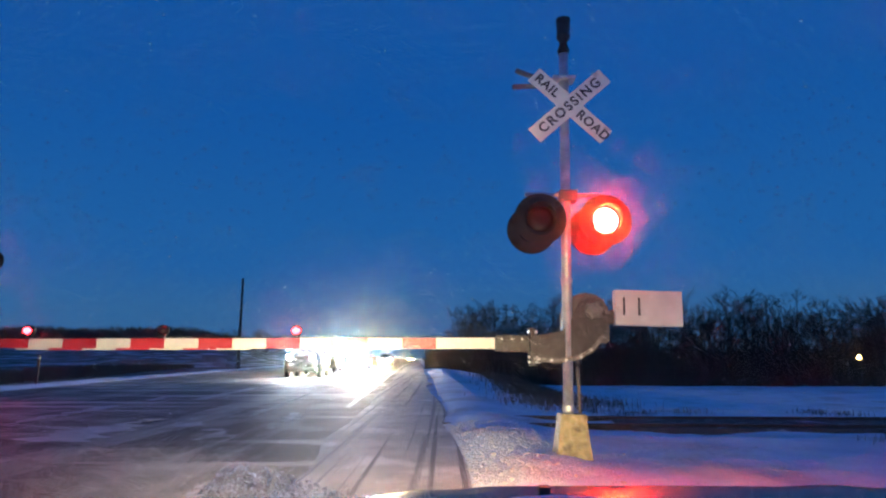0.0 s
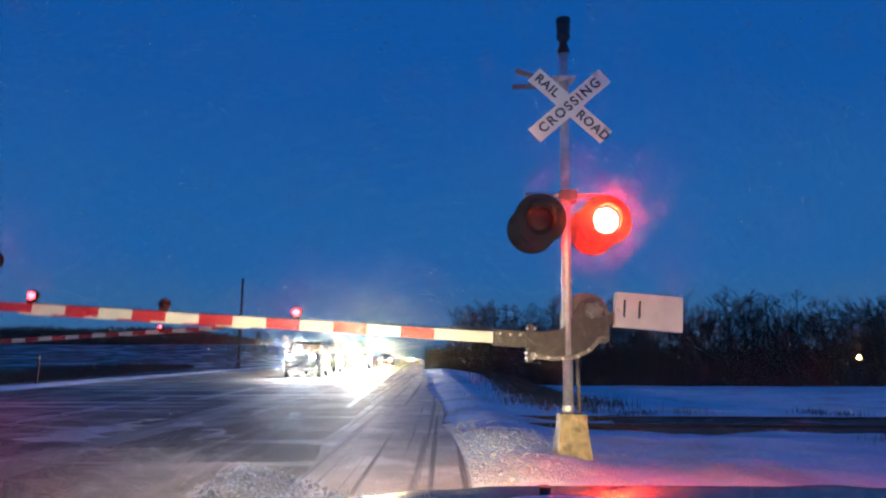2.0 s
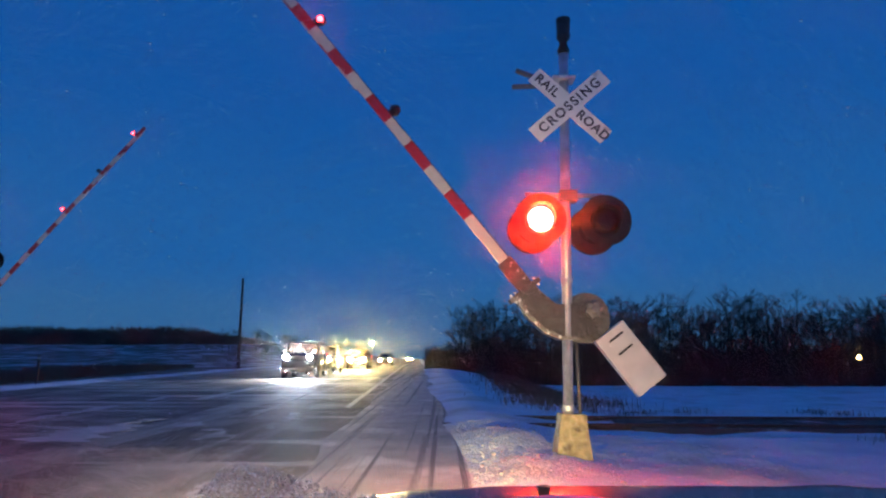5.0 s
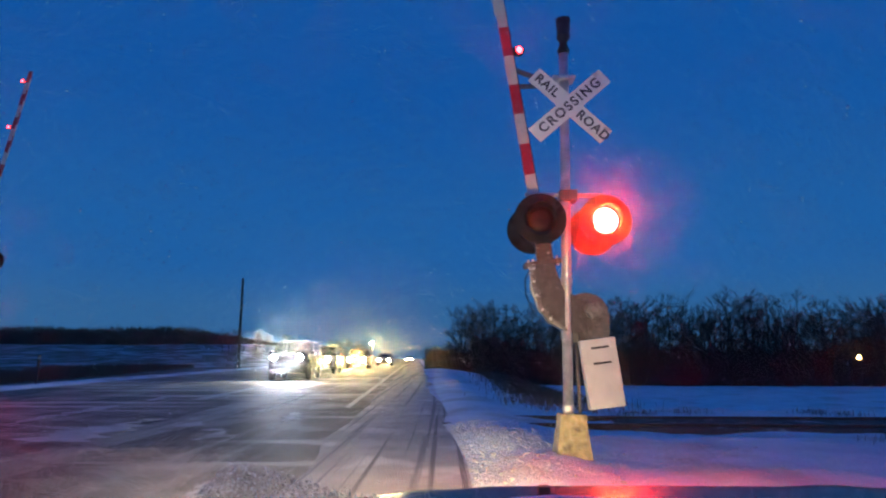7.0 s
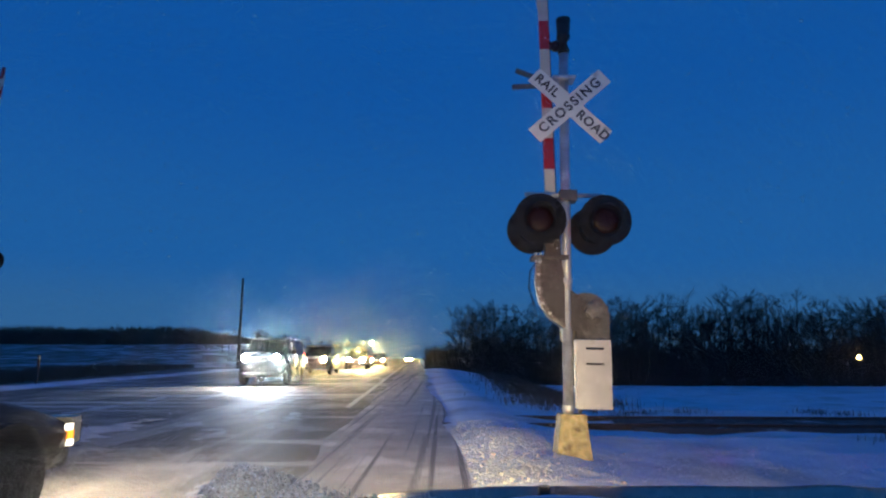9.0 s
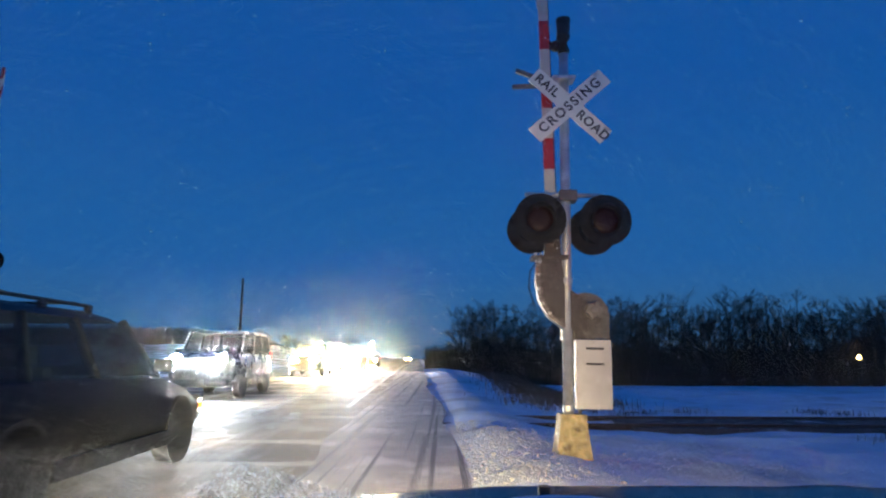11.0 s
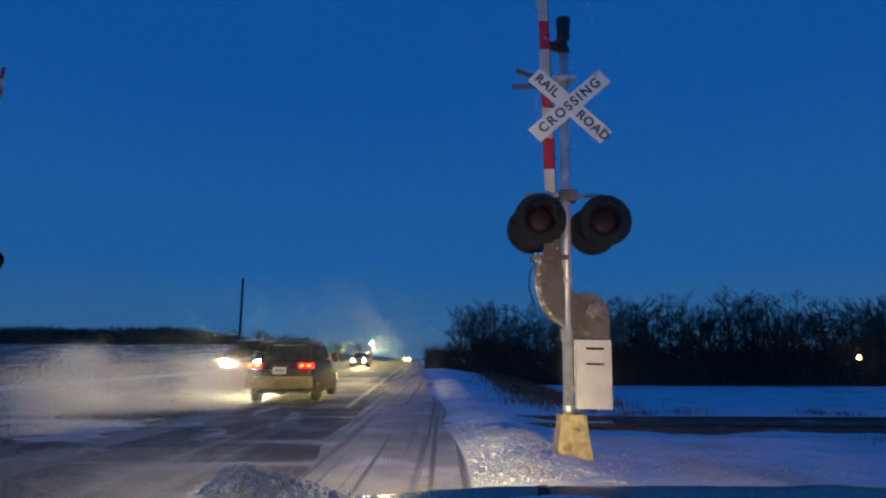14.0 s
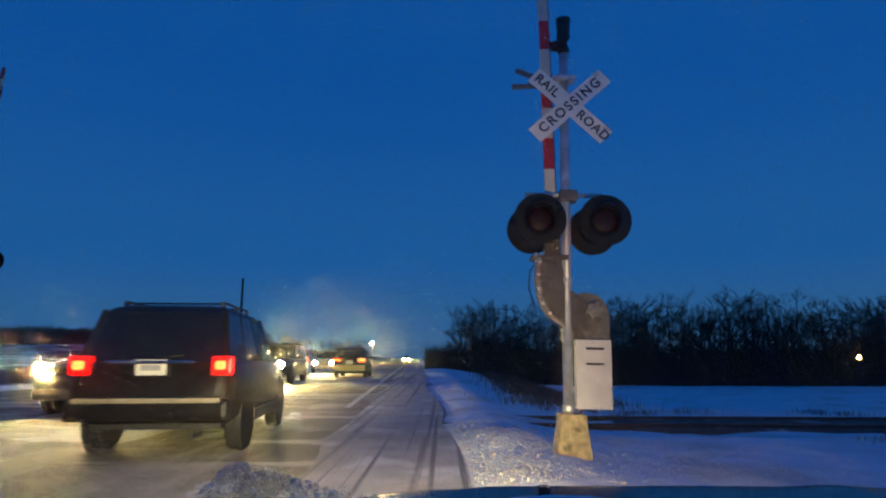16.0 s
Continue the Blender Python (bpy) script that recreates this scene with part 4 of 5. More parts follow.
# ---- the waiting car that carries the camera ----
def build_own_car():
    own = thing("waiting_car", pose(0.45, 0, 0), "dark car bonnet with frost, waiting on the shoulder", "car")
    bm = bmesh.new()
    nx, ny = 40, 16
    rows = []
    for j in range(ny + 1):
        v = j / ny
        y = 0.95 + 0.95 * v
        row = []
        for i in range(nx + 1):
            u = -1 + 2 * i / nx
            x = 0.95 * u
            z = 0.985 - 0.03 * max(0, -u - 0.35) * 2.2 - 0.012 * u * u - 0.10 * max(0, v - 0.62) ** 1.5 * 4 - 0.05 * max(0, 0.3 - v) + 0.006 * math.exp(-((abs(u) - 0.55) / 0.07) ** 2)
            row.append(bm.verts.new((x, y, z)))
        rows.append(row)
    for a, b in zip(rows, rows[1:]):
        for i in range(nx):
            bm.faces.new((a[i], a[i + 1], b[i + 1], b[i]))
    e = bmesh.ops.extrude_face_region(bm, geom=list(bm.faces))
    for g in e["geom"]:
        if isinstance(g, bmesh.types.BMVert):
            g.co.z -= 0.04
    part("bonnet", bm, M["hood"], own, "dark glossy bonnet with frost", smooth=True)
    part("front_body", b_box(-0.9, 0.9, 0.98, 1.95, 0.25, 0.80, 0.06), M["hood"], own)
    for s in (-1, 1):
        wheel(own, s * 0.78, 1.42, 0.33, s)
        part("wing", b_box(s * 0.93 - 0.05, s * 0.93 + 0.03, 0.97, 1.85, 0.55, 0.90, 0.03), M["hood"], own)
        part("head_lamp", b_box(s * 0.62 - 0.16, s * 0.62 + 0.16, 1.9, 2.0, 0.56, 0.70, 0.03), M["lampdim"], own)
    part("washer_nozzle", b_box(-0.013, 0.013, -0.014, 0.014, -0.012, 0.008, 0.004), M["trim"], own, m=pose(-0.215, 1.50, 0.99))
    # thin snow left on the bonnet
    bm = bmesh.new()
    c = []
    for i in range(48):
        a = 2 * math.pi * i / 48
        r = 1 + 0.25 * noise.noise((math.cos(a) * 2, math.sin(a) * 2, 4))
        c.append(bm.verts.new((0.13 * r * math.cos(a), 0.07 * r * math.sin(a), 0)))
    top = bm.verts.new((0, 0, 0.014))
    for i in range(48):
        bm.faces.new((c[i], c[(i + 1) % 48], top))
    part("snow_patch", bm, M["snow"], own, "thin snow on the bonnet", pose(-0.19, 1.40, 0.984), True)
    # crust of ice crystals
    rng = random.Random(5)
    verts, faces = [], []
    for k in range(5200):
        u = rng.random()
        x = -0.47 + 0.34 * u
        crest = 1.096 - 0.008 * abs(rng.gauss(0, 1)) - 0.066 * smooth(0.1, 1.0, u) - 0.045 * smooth(0.2, 0.0, u) + 0.006 * noise.noise((u * 14, 0, 2))
        zz = crest - 0.10 * rng.random() ** 1.3
        y = 1.22 + 0.05 * rng.random() - 0.4 * (crest - zz)
        s = rng.uniform(0.0008, 0.0026)
        p = [(x + rng.gauss(0, s), y + rng.gauss(0, s), zz + rng.gauss(0, s)) for _ in range(4)]
        b = len(verts)
        verts += p
        faces += [(b, b + 1, b + 2), (b, b + 2, b + 3), (b, b + 3, b + 1), (b + 1, b + 3, b + 2)]
    # every third crystal is snow-white: sparkle put into the colour
    o = new("ice_crust", mesh_of("ice_crust", verts, faces, [M["ice"], M["snow"]], index=[1 if (i // 4) % 3 == 0 else 0 for i in range(len(faces))]))
    tagged(o, "crust of grey ice crystals on the bonnet edge, white ones painted as glitter", "ice", kind="stuff")


def grime_material(name, ior, rough, share, tail="GGX"):
    """Thin grains that scatter light forwards; share: how much of it is scattered widely."""
    m = bpy.data.materials.new(name)
    m.use_nodes = True
    n, l = m.node_tree.nodes, m.node_tree.links
    n.clear()
    out, mix = n.new("ShaderNodeOutputMaterial"), n.new("ShaderNodeMixShader")
    a, b = n.new("ShaderNodeBsdfRefraction"), n.new("ShaderNodeBsdfTranslucent")
    a.distribution = tail
    a.inputs["IOR"].default_value, a.inputs["Roughness"].default_value = ior, rough
    b.inputs[0].default_value = (0.85, 0.87, 0.9, 1)
    mix.inputs[0].default_value = share
    l.new(a.outputs[0], mix.inputs[1]), l.new(b.outputs[0], mix.inputs[2]), l.new(mix.outputs[0], out.inputs[0])
    return m


def build_grime():
    """Fine road dust and a few ice specks dried onto the waiting car's windscreen."""
    foot, head = Vector((0.0, 0.86, 1.05)), Vector((0.0, 0.62, 1.72))
    slope = (head - foot).normalized()
    out = Vector((0, -slope.z, slope.y))
    across = Vector((1, 0, 0))

    def grains(name, count, lo, hi, tilt, seed, material, label, sides):
        rng = random.Random(seed)
        verts, faces = [], []
        for k in range(count):
            v = rng.random()
            p = foot.lerp(head, v) + across * rng.uniform(-0.78, 0.78)
            s = rng.uniform(lo, hi)
            a0 = rng.random() * 6.3
            ta, tb = rng.gauss(0, tilt), rng.gauss(0, tilt)
            b = len(verts)
            for i in range(sides):
                a = a0 + 2 * math.pi * i / sides
                r = s * rng.uniform(0.75, 1.2)
                ca, sa = r * math.cos(a), r * math.sin(a)
                verts.append(p + across * ca + slope * sa + out * (ca * ta + sa * tb))
            faces.append(tuple(range(b, b + sides)))
        o = new(name, mesh_of(name, verts, faces, [material]))
        tagged(o, label, "grime", kind="stuff")
    def smears(name, count, width, seed, material, label, within=lambda u, v: True, reach=(0.06, 0.2)):
        """Hair-thin arcs left by the wipers, each about a pivot below the glass."""
        rng = random.Random(seed)
        rise = (head - foot).length
        verts, faces = [], []
        for k in range(count):
            u, v = rng.uniform(-0.8, 0.8), rng.uniform(0, rise)
            while not within(u, v):
                u, v = rng.uniform(-0.85, 0.0), rng.uniform(0, 0.14)
            pu, pv = rng.choice((-0.62, 0.05)), -0.25
            r, a = math.hypot(u - pu, v - pv), math.atan2(v - pv, u - pu)
            half = 0.5 * rng.uniform(*reach) / r
            w = width * rng.uniform(0.6, 1.4)
            b = len(verts)
            for i in range(5):
                c = a + half * (i / 2 - 1)
                for q in (r, r + w):
                    verts.append(foot + across * (pu + q * math.cos(c)) + slope * (pv + q * math.sin(c)))
            for i in range(b, b + 8, 2):
                faces.append((i, i + 1, i + 3, i + 2) if k % 2 else (i + 2, i + 3, i + 1, i))
        o = new(name, mesh_of(name, verts, faces, [material]))
        tagged(o, label, "grime", kind="stuff")
    smears("windscreen_smears", 27000, 0.00001, 71, grime_material("greasy_film", 1.018, 1.0, 0.0), "hair-thin greasy wiper smears on the windscreen")
    smears("windscreen_film", 20000, 0.00001, 73, grime_material("road_salt_film", 1.06, 1.0, 0.0, "BECKMANN"), "hair-thin wiped streaks of road salt on the windscreen")
    smears("windscreen_frost", 9000, 0.00005, 75, grime_material("thin_frost", 1.15, 1.0, 0.1), "thin frost left below the wiper's arc on the windscreen",
           lambda u, v: ((u + 0.45) / 0.38) ** 2 + (v / 0.136) ** 2 < 1, (0.01, 0.04))
    grains("windscreen_specks", 800, 0.0003, 0.0010, 0.25, 72, grime_material("ice_speck", 1.10, 1.0, 0.3), "small ice specks stuck to the windscreen", 6)


# ---- snow heaps, grass, trees ----
def lumps(name, count, place, size, material, label, category, seed):
    rng = random.Random(seed)
    base = bmesh.new()
    bmesh.ops.create_icosphere(base, subdivisions=1, radius=1.0)
    bv = [v.co.copy() for v in base.verts]
    bf = [[v.index for v in f.verts] for f in base.faces]
    base.free()
    verts, faces = [], []
    for k in range(count):
        x, y = place(rng)
        s = size(rng)
        z = height(x, y)
        n0 = len(verts)
        ph = rng.random() * 50
        q = Euler((rng.random() * 6, rng.random() * 6, rng.random() * 6)).to_matrix()
        for v in bv:
            w = q @ (v * (1 + 0.5 * noise.noise(v * 1.7 + Vector((ph, 0, 0)))))
            verts.append((x + w.x * s, y + w.y * s, z + s * 0.25 + w.z * s * 0.7))
        faces += [[n0 + i for i in f] for f in bf]
    o = new(name, mesh_of(name, verts, faces, [material], True))
    return tagged(o, label, category, kind="stuff")


def build_snow_and_grass():
    def bank(r):
        y = r.uniform(5.4, 11.0)
        return HEAD * y + 0.72 + 0.02 * y + r.gauss(0, 0.45), y

    def apron(r):
        y = r.uniform(5.8, 8.8)
        return r.uniform(0.6, 4.2), y
    lumps("snow_chunks", 9000, bank, lambda r: min(0.045, r.lognormvariate(-5.25, 0.5)), M["dirtysnow"], "broken chunks of ploughed snow on the bank", "snow", 2)
    lumps("snow_crumbs", 500, apron, lambda r: min(0.02, r.lognormvariate(-5.2, 0.45)), M["dirtysnow"], "small crumbs of snow round the signal base", "snow", 3)

    def blades(name, count, place, hh, label, seed, mt):
        rng = random.Random(seed)
        verts, faces = [], []
        for k in range(count):
            x, y = place(rng)
            z = height(x, y) - 0.03
            h = hh * rng.uniform(0.4, 1.15)
            a = rng.random() * 6.3
            dx, dy = math.cos(a) * h * 0.35 * rng.random(), math.sin(a) * h * 0.35 * rng.random()
            w = 0.004 + 0.0035 * abs(y) / 12
            n0 = len(verts)
            verts += [(x - w, y, z), (x + w, y, z), (x + dx * 0.5 + w * 0.6, y + dy * 0.5, z + h * 0.6), (x + dx * 0.5 - w * 0.6, y + dy * 0.5, z + h * 0.6), (x + dx * 1.4, y + dy * 1.4, z + h)]
            faces += [(n0, n0 + 1, n0 + 2, n0 + 3), (n0 + 3, n0 + 2, n0 + 4)]
        o = new(name, mesh_of(name, verts, faces, [mt]))
        tagged(o, label, "dead grass", kind="stuff")

    def ditch(r):
        y = r.uniform(15, 48)
        return HEAD * y + 3.0 + 0.075 * (y - 14) + r.gauss(0, 0.6) + abs(r.gauss(0, 0.9)), y

    def tufts(r):
        cx, cy = r.choice([(4.0, 13.9), (5.6, 14.2), (4.4, 14.0), (8.6, 14.6), (9.0, 14.0), (3.4, 14.6), (6.4, 8.8)])
        return cx + r.gauss(0, 0.25), cy + r.gauss(0, 0.2)

    def verge(r):
        y = r.uniform(14, 70)
        return HEAD * y - 18.0 - 0.1 * y - abs(r.gauss(0, 6)), y
    blades("ditch_grass", 4800, ditch, 0.36, "dark dead grass along the road ditch", 4, M["grass"])
    blades("track_weeds", 420, tufts, 0.17, "thin dead weeds sticking through the snow", 5, M["grass"])
    blades("verge_grass", 16000, verge, 0.5, "dead stubble and grass in the far field", 6, M["grass"])


def tree_mesh(seed, H):
    """A bare tree: trunk mesh and a crown mesh of tapered limbs and twigs."""
    rng = random.Random(seed)
    tv, tf, cv, cf = [], [], [], []

    def limb(p, q, r0, r1, V, F, n=4):
        d = (q - p).normalized()
        u = d.orthogonal().normalized()
        w = d.cross(u)
        b = len(V)
        for c, r in ((p, r0), (q, r1)):
            for i in range(n):
                a = 2 * math.pi * i / n
                V.append(c + (u * math.cos(a) + w * math.sin(a)) * r)
        for i in range(n):
            F.append((b + i, b + (i + 1) % n, b + n + (i + 1) % n, b + n + i))

    def grow(p, d, length, r, depth):
        q = p + d * length
        limb(p, q, r, r * 0.65, cv, cf, 4 if depth < 2 else 3)
        if depth >= 4:
            return
        for k in range(rng.choice((3, 3, 4)) if depth < 3 else 4):
            nd = (d + Vector((rng.gauss(0, 0.55), rng.gauss(0, 0.55), rng.gauss(0.12, 0.3)))).normalized()
            s = rng.uniform(0.35, 1.0)
            grow(p + d * length * s, nd, length * rng.uniform(0.5, 0.72), max(0.012, r * 0.5), depth + 1)
    p = Vector((0, 0, -0.3))
    r = 0.02 * H
    segs = 6
    for k in range(segs):
        q = p + Vector((rng.gauss(0, 0.05) * H / 6, rng.gauss(0, 0.05) * H / 6, H * 0.75 / segs))
        limb(p, q, r, r * 0.84, tv, tf, 8)
        if k >= 1:
            for b in range(2 if k < 3 else 3):
                a = rng.random() * 6.3
                d = Vector((math.cos(a), math.sin(a), rng.uniform(0.35, 1.1))).normalized()
                grow(p.lerp(q, rng.random()), d, H * rng.uniform(0.14, 0.24), r * 0.45, 1)
        p, r = q, r * 0.84
    grow(p, Vector((rng.gauss(0, 0.1), rng.gauss(0, 0.1), 1)).normalized(), H * 0.16, r * 0.8, 1)
    return mesh_of("trunk", tv, tf, [M["bark"]], True), mesh_of("crown", cv, cf, [M["twig"]])


def build_trees():
    rng = random.Random(11)
    kinds = []
    for k in range(5):
        t, c = tree_mesh(20 + k, 8.0)
        ob = thing("bare_tree", pose(20 + k * 6, 62, -1.7), "leafless dark tree at the edge of the field", "tree", "trees along the field")
        for me, nm in ((t, "trunk"), (c, "crown")):
            o = new(nm, me)
            o.parent = ob
        kinds.append(ob)
    places = []
    for row, (y0, n) in enumerate(((57, 46), (63, 40), (72, 34))):
        for k in range(n):
            places.append((1.5 + row * 0.5 + k * (52 / n) + rng.uniform(-0.5, 0.5), y0 + rng.uniform(-2, 3)))
    for k in range(26):
        y = 75 + k * 7
        places.append((HEAD * y + 5.0 + rng.uniform(-1.0, 3.5) + 0.01 * y, y))
    for k in range(44):
        y = 150 + rng.uniform(0, 60)
        places.append((HEAD * y - 14 - k * 1.1, y))
    for i, (x, y) in enumerate(places):
        s = rng.uniform(0.78, 1.14) if y < 75 else rng.uniform(0.6, 0.9)
        if -3 < x < 9:
            s *= 0.66 + 0.03 * max(0, x)
        s *= 1.0 + 0.18 * noise.noise((x * 0.12, 0, 3))
        m = pose(x, y, height(x, y), 0, 0, rng.random() * 360) @ Matrix.Diagonal((s, s, s, 1))
        copy_thing(kinds[i % 5], m)
    # brush between the trunks
    verts, faces = [], []
    for k in range(44000):
        y = rng.uniform(53.5, 74)
        x = rng.uniform(0.5, 58) if k % 6 else rng.uniform(-1.5, 6)
        z = height(x, y) - 0.1
        h = rng.uniform(0.8, 5.4) * (0.8 + 0.4 * noise.noise((x * 0.2, y * 0.2, 2)))
        h *= 0.5 if x < 4 else 1.0
        w = rng.uniform(0.02, 0.06)
        dx, dy = rng.gauss(0, 0.25) * h, rng.gauss(0, 0.25) * h
        b = len(verts)
        verts += [(x - w, y, z), (x + w, y, z), (x, y + w, z), (x + dx, y + dy, z + h)]
        faces += [(b, b + 1, b + 3), (b + 1, b + 2, b + 3), (b + 2, b, b + 3)]
    o = new("brush", mesh_of("brush", verts, faces, [M["twig"]]))
    tagged(o, "dense dark leafless brush at the foot of the trees", "brush", kind="stuff")
    # far woods on the rise
    verts, faces = [], []
    for k in range(52000):
        y = rng.uniform(235, 300)
        x = rng.uniform(-330, -66)
        h0 = 9.5 * (0.75 + 0.5 * noise.noise((x * 0.03, y * 0.03, 9))) * smooth(-60, -110, x + 0.02 * y)
        if h0 < 1:
            continue
        z = height(x, y) - 0.3 + h0 * rng.random() ** 1.5 * 0.85
        w, l = rng.uniform(0.08, 0.3), rng.uniform(0.8, 2.4)
        dx, dy = rng.gauss(0, 0.5) * l, rng.gauss(0, 0.3) * l
        b = len(verts)
        verts += [(x - w, y, z), (x + w, y, z), (x, y + w, z), (x + dx, y + dy, z + l)]
        faces += [(b, b + 1, b + 3), (b + 1, b + 2, b + 3), (b + 2, b, b + 3)]
    o = new("far_woods", mesh_of("far_woods", verts, faces, [M["twig"]]))
    tagged(o, "low dark leafless woods along the far rise", "woods", kind="stuff")


def build_far_things():
    z = height(-19.8, 60)
    pole = thing("utility_pole", pose(-19.8, 60, z), "plain dark wooden utility pole beside the far lane", "utility pole")
    part("shaft", b_cyl((0, 0, -0.3), (0, 0, 9.1 - z), 0.16, 0.11, 12), M["wood"], pole, smooth=True)
    part("cap", b_cyl((0, 0, 9.08 - z), (0, 0, 9.14 - z), 0.12, 0.06, 12), M["galv"], pole)
    z = height(-21.5, 33)
    post = thing("marker_post", pose(-21.5, 33, z), "short weathered marker post in the verge", "post")
    part("stake", b_box(-0.06, 0.06, -0.04, 0.04, -0.2, 1.5, 0.01), M["wood"], post)
    part("top_band", b_box(-0.064, 0.064, -0.044, 0.044, 1.3, 1.4), M["galv"], post)
    x, y = -14.0, 122.0
    z = height(x, y)
    lampp = thing("yard_lamp", pose(x, y, z), "tall yard lamp with a warm lit head", "street lamp", "far lamps")
    part("pole", b_cyl((0, 0, -0.2), (0, 0, 4.4 - z), 0.09, 0.07, 10), M["wood"], lampp)
    part("head", b_box(-0.3, 0.3, -0.2, 0.3, 4.38 - z, 4.6 - z, 0.05), M["housing"], lampp)
    part("lit_lens", b_box(-0.24, 0.24, -0.22, 0.2, 4.2 - z, 4.38 - z, 0.04), M["lowyellow"], lampp)
    # farmhouse behind the trees
    x, y = 62.5, 92.0
    z = height(x, y)
    house = thing("farmhouse", pose(x, y, z, 0, 0, -20), "pale farmhouse behind bare trees, porch lamp lit", "house")
    wall = part("wall", b_box(-4, 4, -3, 3, -0.5, 3.2), M["boxwhite"], house)
    part("roof", b_prism([(-4.4, 3.2), (4.4, 3.2), (4.4, 3.4), (0, 5.6), (-4.4, 3.4)], -3.3, 3.3), M["casting"], house)
    for wx in (-2.4, 2.2):
        wn_ = part("window", b_box(wx - 0.6, wx + 0.6, -3.06, -2.98, 1.0, 2.3), M["glass"], wall)
        part("frame", b_box(wx - 0.68, wx + 0.68, -3.04, -3.0, 0.92, 2.38), M["sign"], wn_)
    part("door", b_box(-0.5, 0.5, -3.06, -2.98, 0, 2.1), M["casting"], wall)
    x, y = 36.9, 55.0
    z = height(x, y)
    pl = thing("porch_lamp", pose(x, y, z), "warm lit lamp on a post before the bare trees", "lamp", "far lamps")
    part("pole", b_cyl((0, 0, -0.2), (0, 0, 2.35), 0.06, 0.05, 10), M["wood"], pl)
    part("globe", b_turn([(-0.2, 0.05), (-0.14, 0.16), (0, 0.2), (0.14, 0.16), (0.2, 0.05)], 16, m=pose(0, 0, 2.5, 90, 0, 0)), M["porch"], pl, smooth=True)


M["porch"] = glow("warm_porch_lamp", (1.0, 0.62, 0.22), 16)


# ---- snow dust ----
def flake_material():
    m = bpy.data.materials.new("airborne_snow")
    m.use_nodes = True
    n, l = m.node_tree.nodes, m.node_tree.links
    n.clear()
    out, mix = n.new("ShaderNodeOutputMaterial"), n.new("ShaderNodeMixShader")
    a, b = n.new("ShaderNodeBsdfDiffuse"), n.new("ShaderNodeBsdfTranslucent")
    a.inputs[0].default_value = b.inputs[0].default_value = (0.88, 0.84, 0.77, 1)
    l.new(a.outputs[0], mix.inputs[1]), l.new(b.outputs[0], mix.inputs[2]), l.new(mix.outputs[0], out.inputs[0])
    return m


M["flake"] = flake_material()


def dust(label, count, spread, size, seed, lobes=11):
    """A drifting cloud of fine snow: many tiny flakes in soft lobes."""
    rng = random.Random(seed)
    centres = [(Vector((rng.gauss(0, spread[0] * 0.45), rng.gauss(0, spread[1] * 0.45), abs(rng.gauss(0, spread[2] * 0.5)))), rng.uniform(0.22, 0.7)) for _ in range(lobes)]
    verts, faces = [], []
    for k in range(count):
        c, w = rng.choice(centres)
        p = c + Vector((rng.gauss(0, spread[0] * 0.36 * w), rng.gauss(0, spread[1] * 0.36 * w), rng.gauss(0, spread[2] * 0.36 * w)))
        p.z = abs(p.z) + 0.02
        s = rng.uniform(0.5, 1.3) * size
        q = Euler((rng.random() * 6, rng.random() * 6, rng.random() * 6)).to_matrix()
        b = len(verts)
        verts += [p + q @ Vector((s, 0, 0)), p + q @ Vector((-s * 0.5, s * 0.8, 0)), p + q @ Vector((-s * 0.5, -s * 0.8, 0))]
        faces.append((b, b + 1, b + 2))
    o = new("snow_dust", mesh_of("snow_dust", verts, faces, [M["flake"]]))
    return tagged(o, label, "snow dust", "clouds of snow dust", "stuff")


# ---- building ----
build_road()
build_track()
near_lamps = build_mast()
NEAR_PIVOT, FAR_PIVOT = (1.72, 7.4, 1.84), (-15.4, 18.8, 2.05)
near_arm, near_arm_lamps = gate_arm(pose(*NEAR_PIVOT), 7.08, -1, "red and white striped gate arm with red lamps, rising", stripes_for(7.08, 0))
far_arm, far_arm_lamps = gate_arm(pose(*FAR_PIVOT), 8.75, 1, "red and white gate arm across the far side, rising", stripes_for(8.75, 0))


def build_far_mast():
    mast = thing("crossing_signal", pose(-14.55, 18.75, 0.2), "galvanised crossing signal mast across the road, red flashers", "crossing signal", "crossing signals")
    part("pole", b_cyl((0, 0, 0.0), (0, 0, 5.6), 0.06, n=20), M["galv"], mast)
    part("cast_base", b_cyl((0, 0, -0.2), (0, 0, 0.62), 0.3, 0.18, 4), M["base"], mast)
    part("cross_arm", b_cyl((-0.5, 0, 4.42), (0.5, 0, 4.42), 0.028, n=12), M["galv"], mast)
    part("gate_mechanism", b_box(-0.55, 0.05, -0.2, 0.2, 1.4, 2.05, 0.1), M["housing"], mast)
    r = []
    for x in (-0.38, 0.38):
        head = lamp_unit(mast, x, -0.25, 4.12, -1)
        r.append(rotor(head, 0.15, pose(0, 0.01, 0), M["lenson"], M["lensoff"], "red signal lens, lit on one face", M["lenscore"]))
        lamp_unit(mast, x, 0.27, 4.12, 1)
    return r


far_lamps = build_far_mast()
build_own_car()
build_grime()
build_snow_and_grass()
build_trees()
build_far_things()

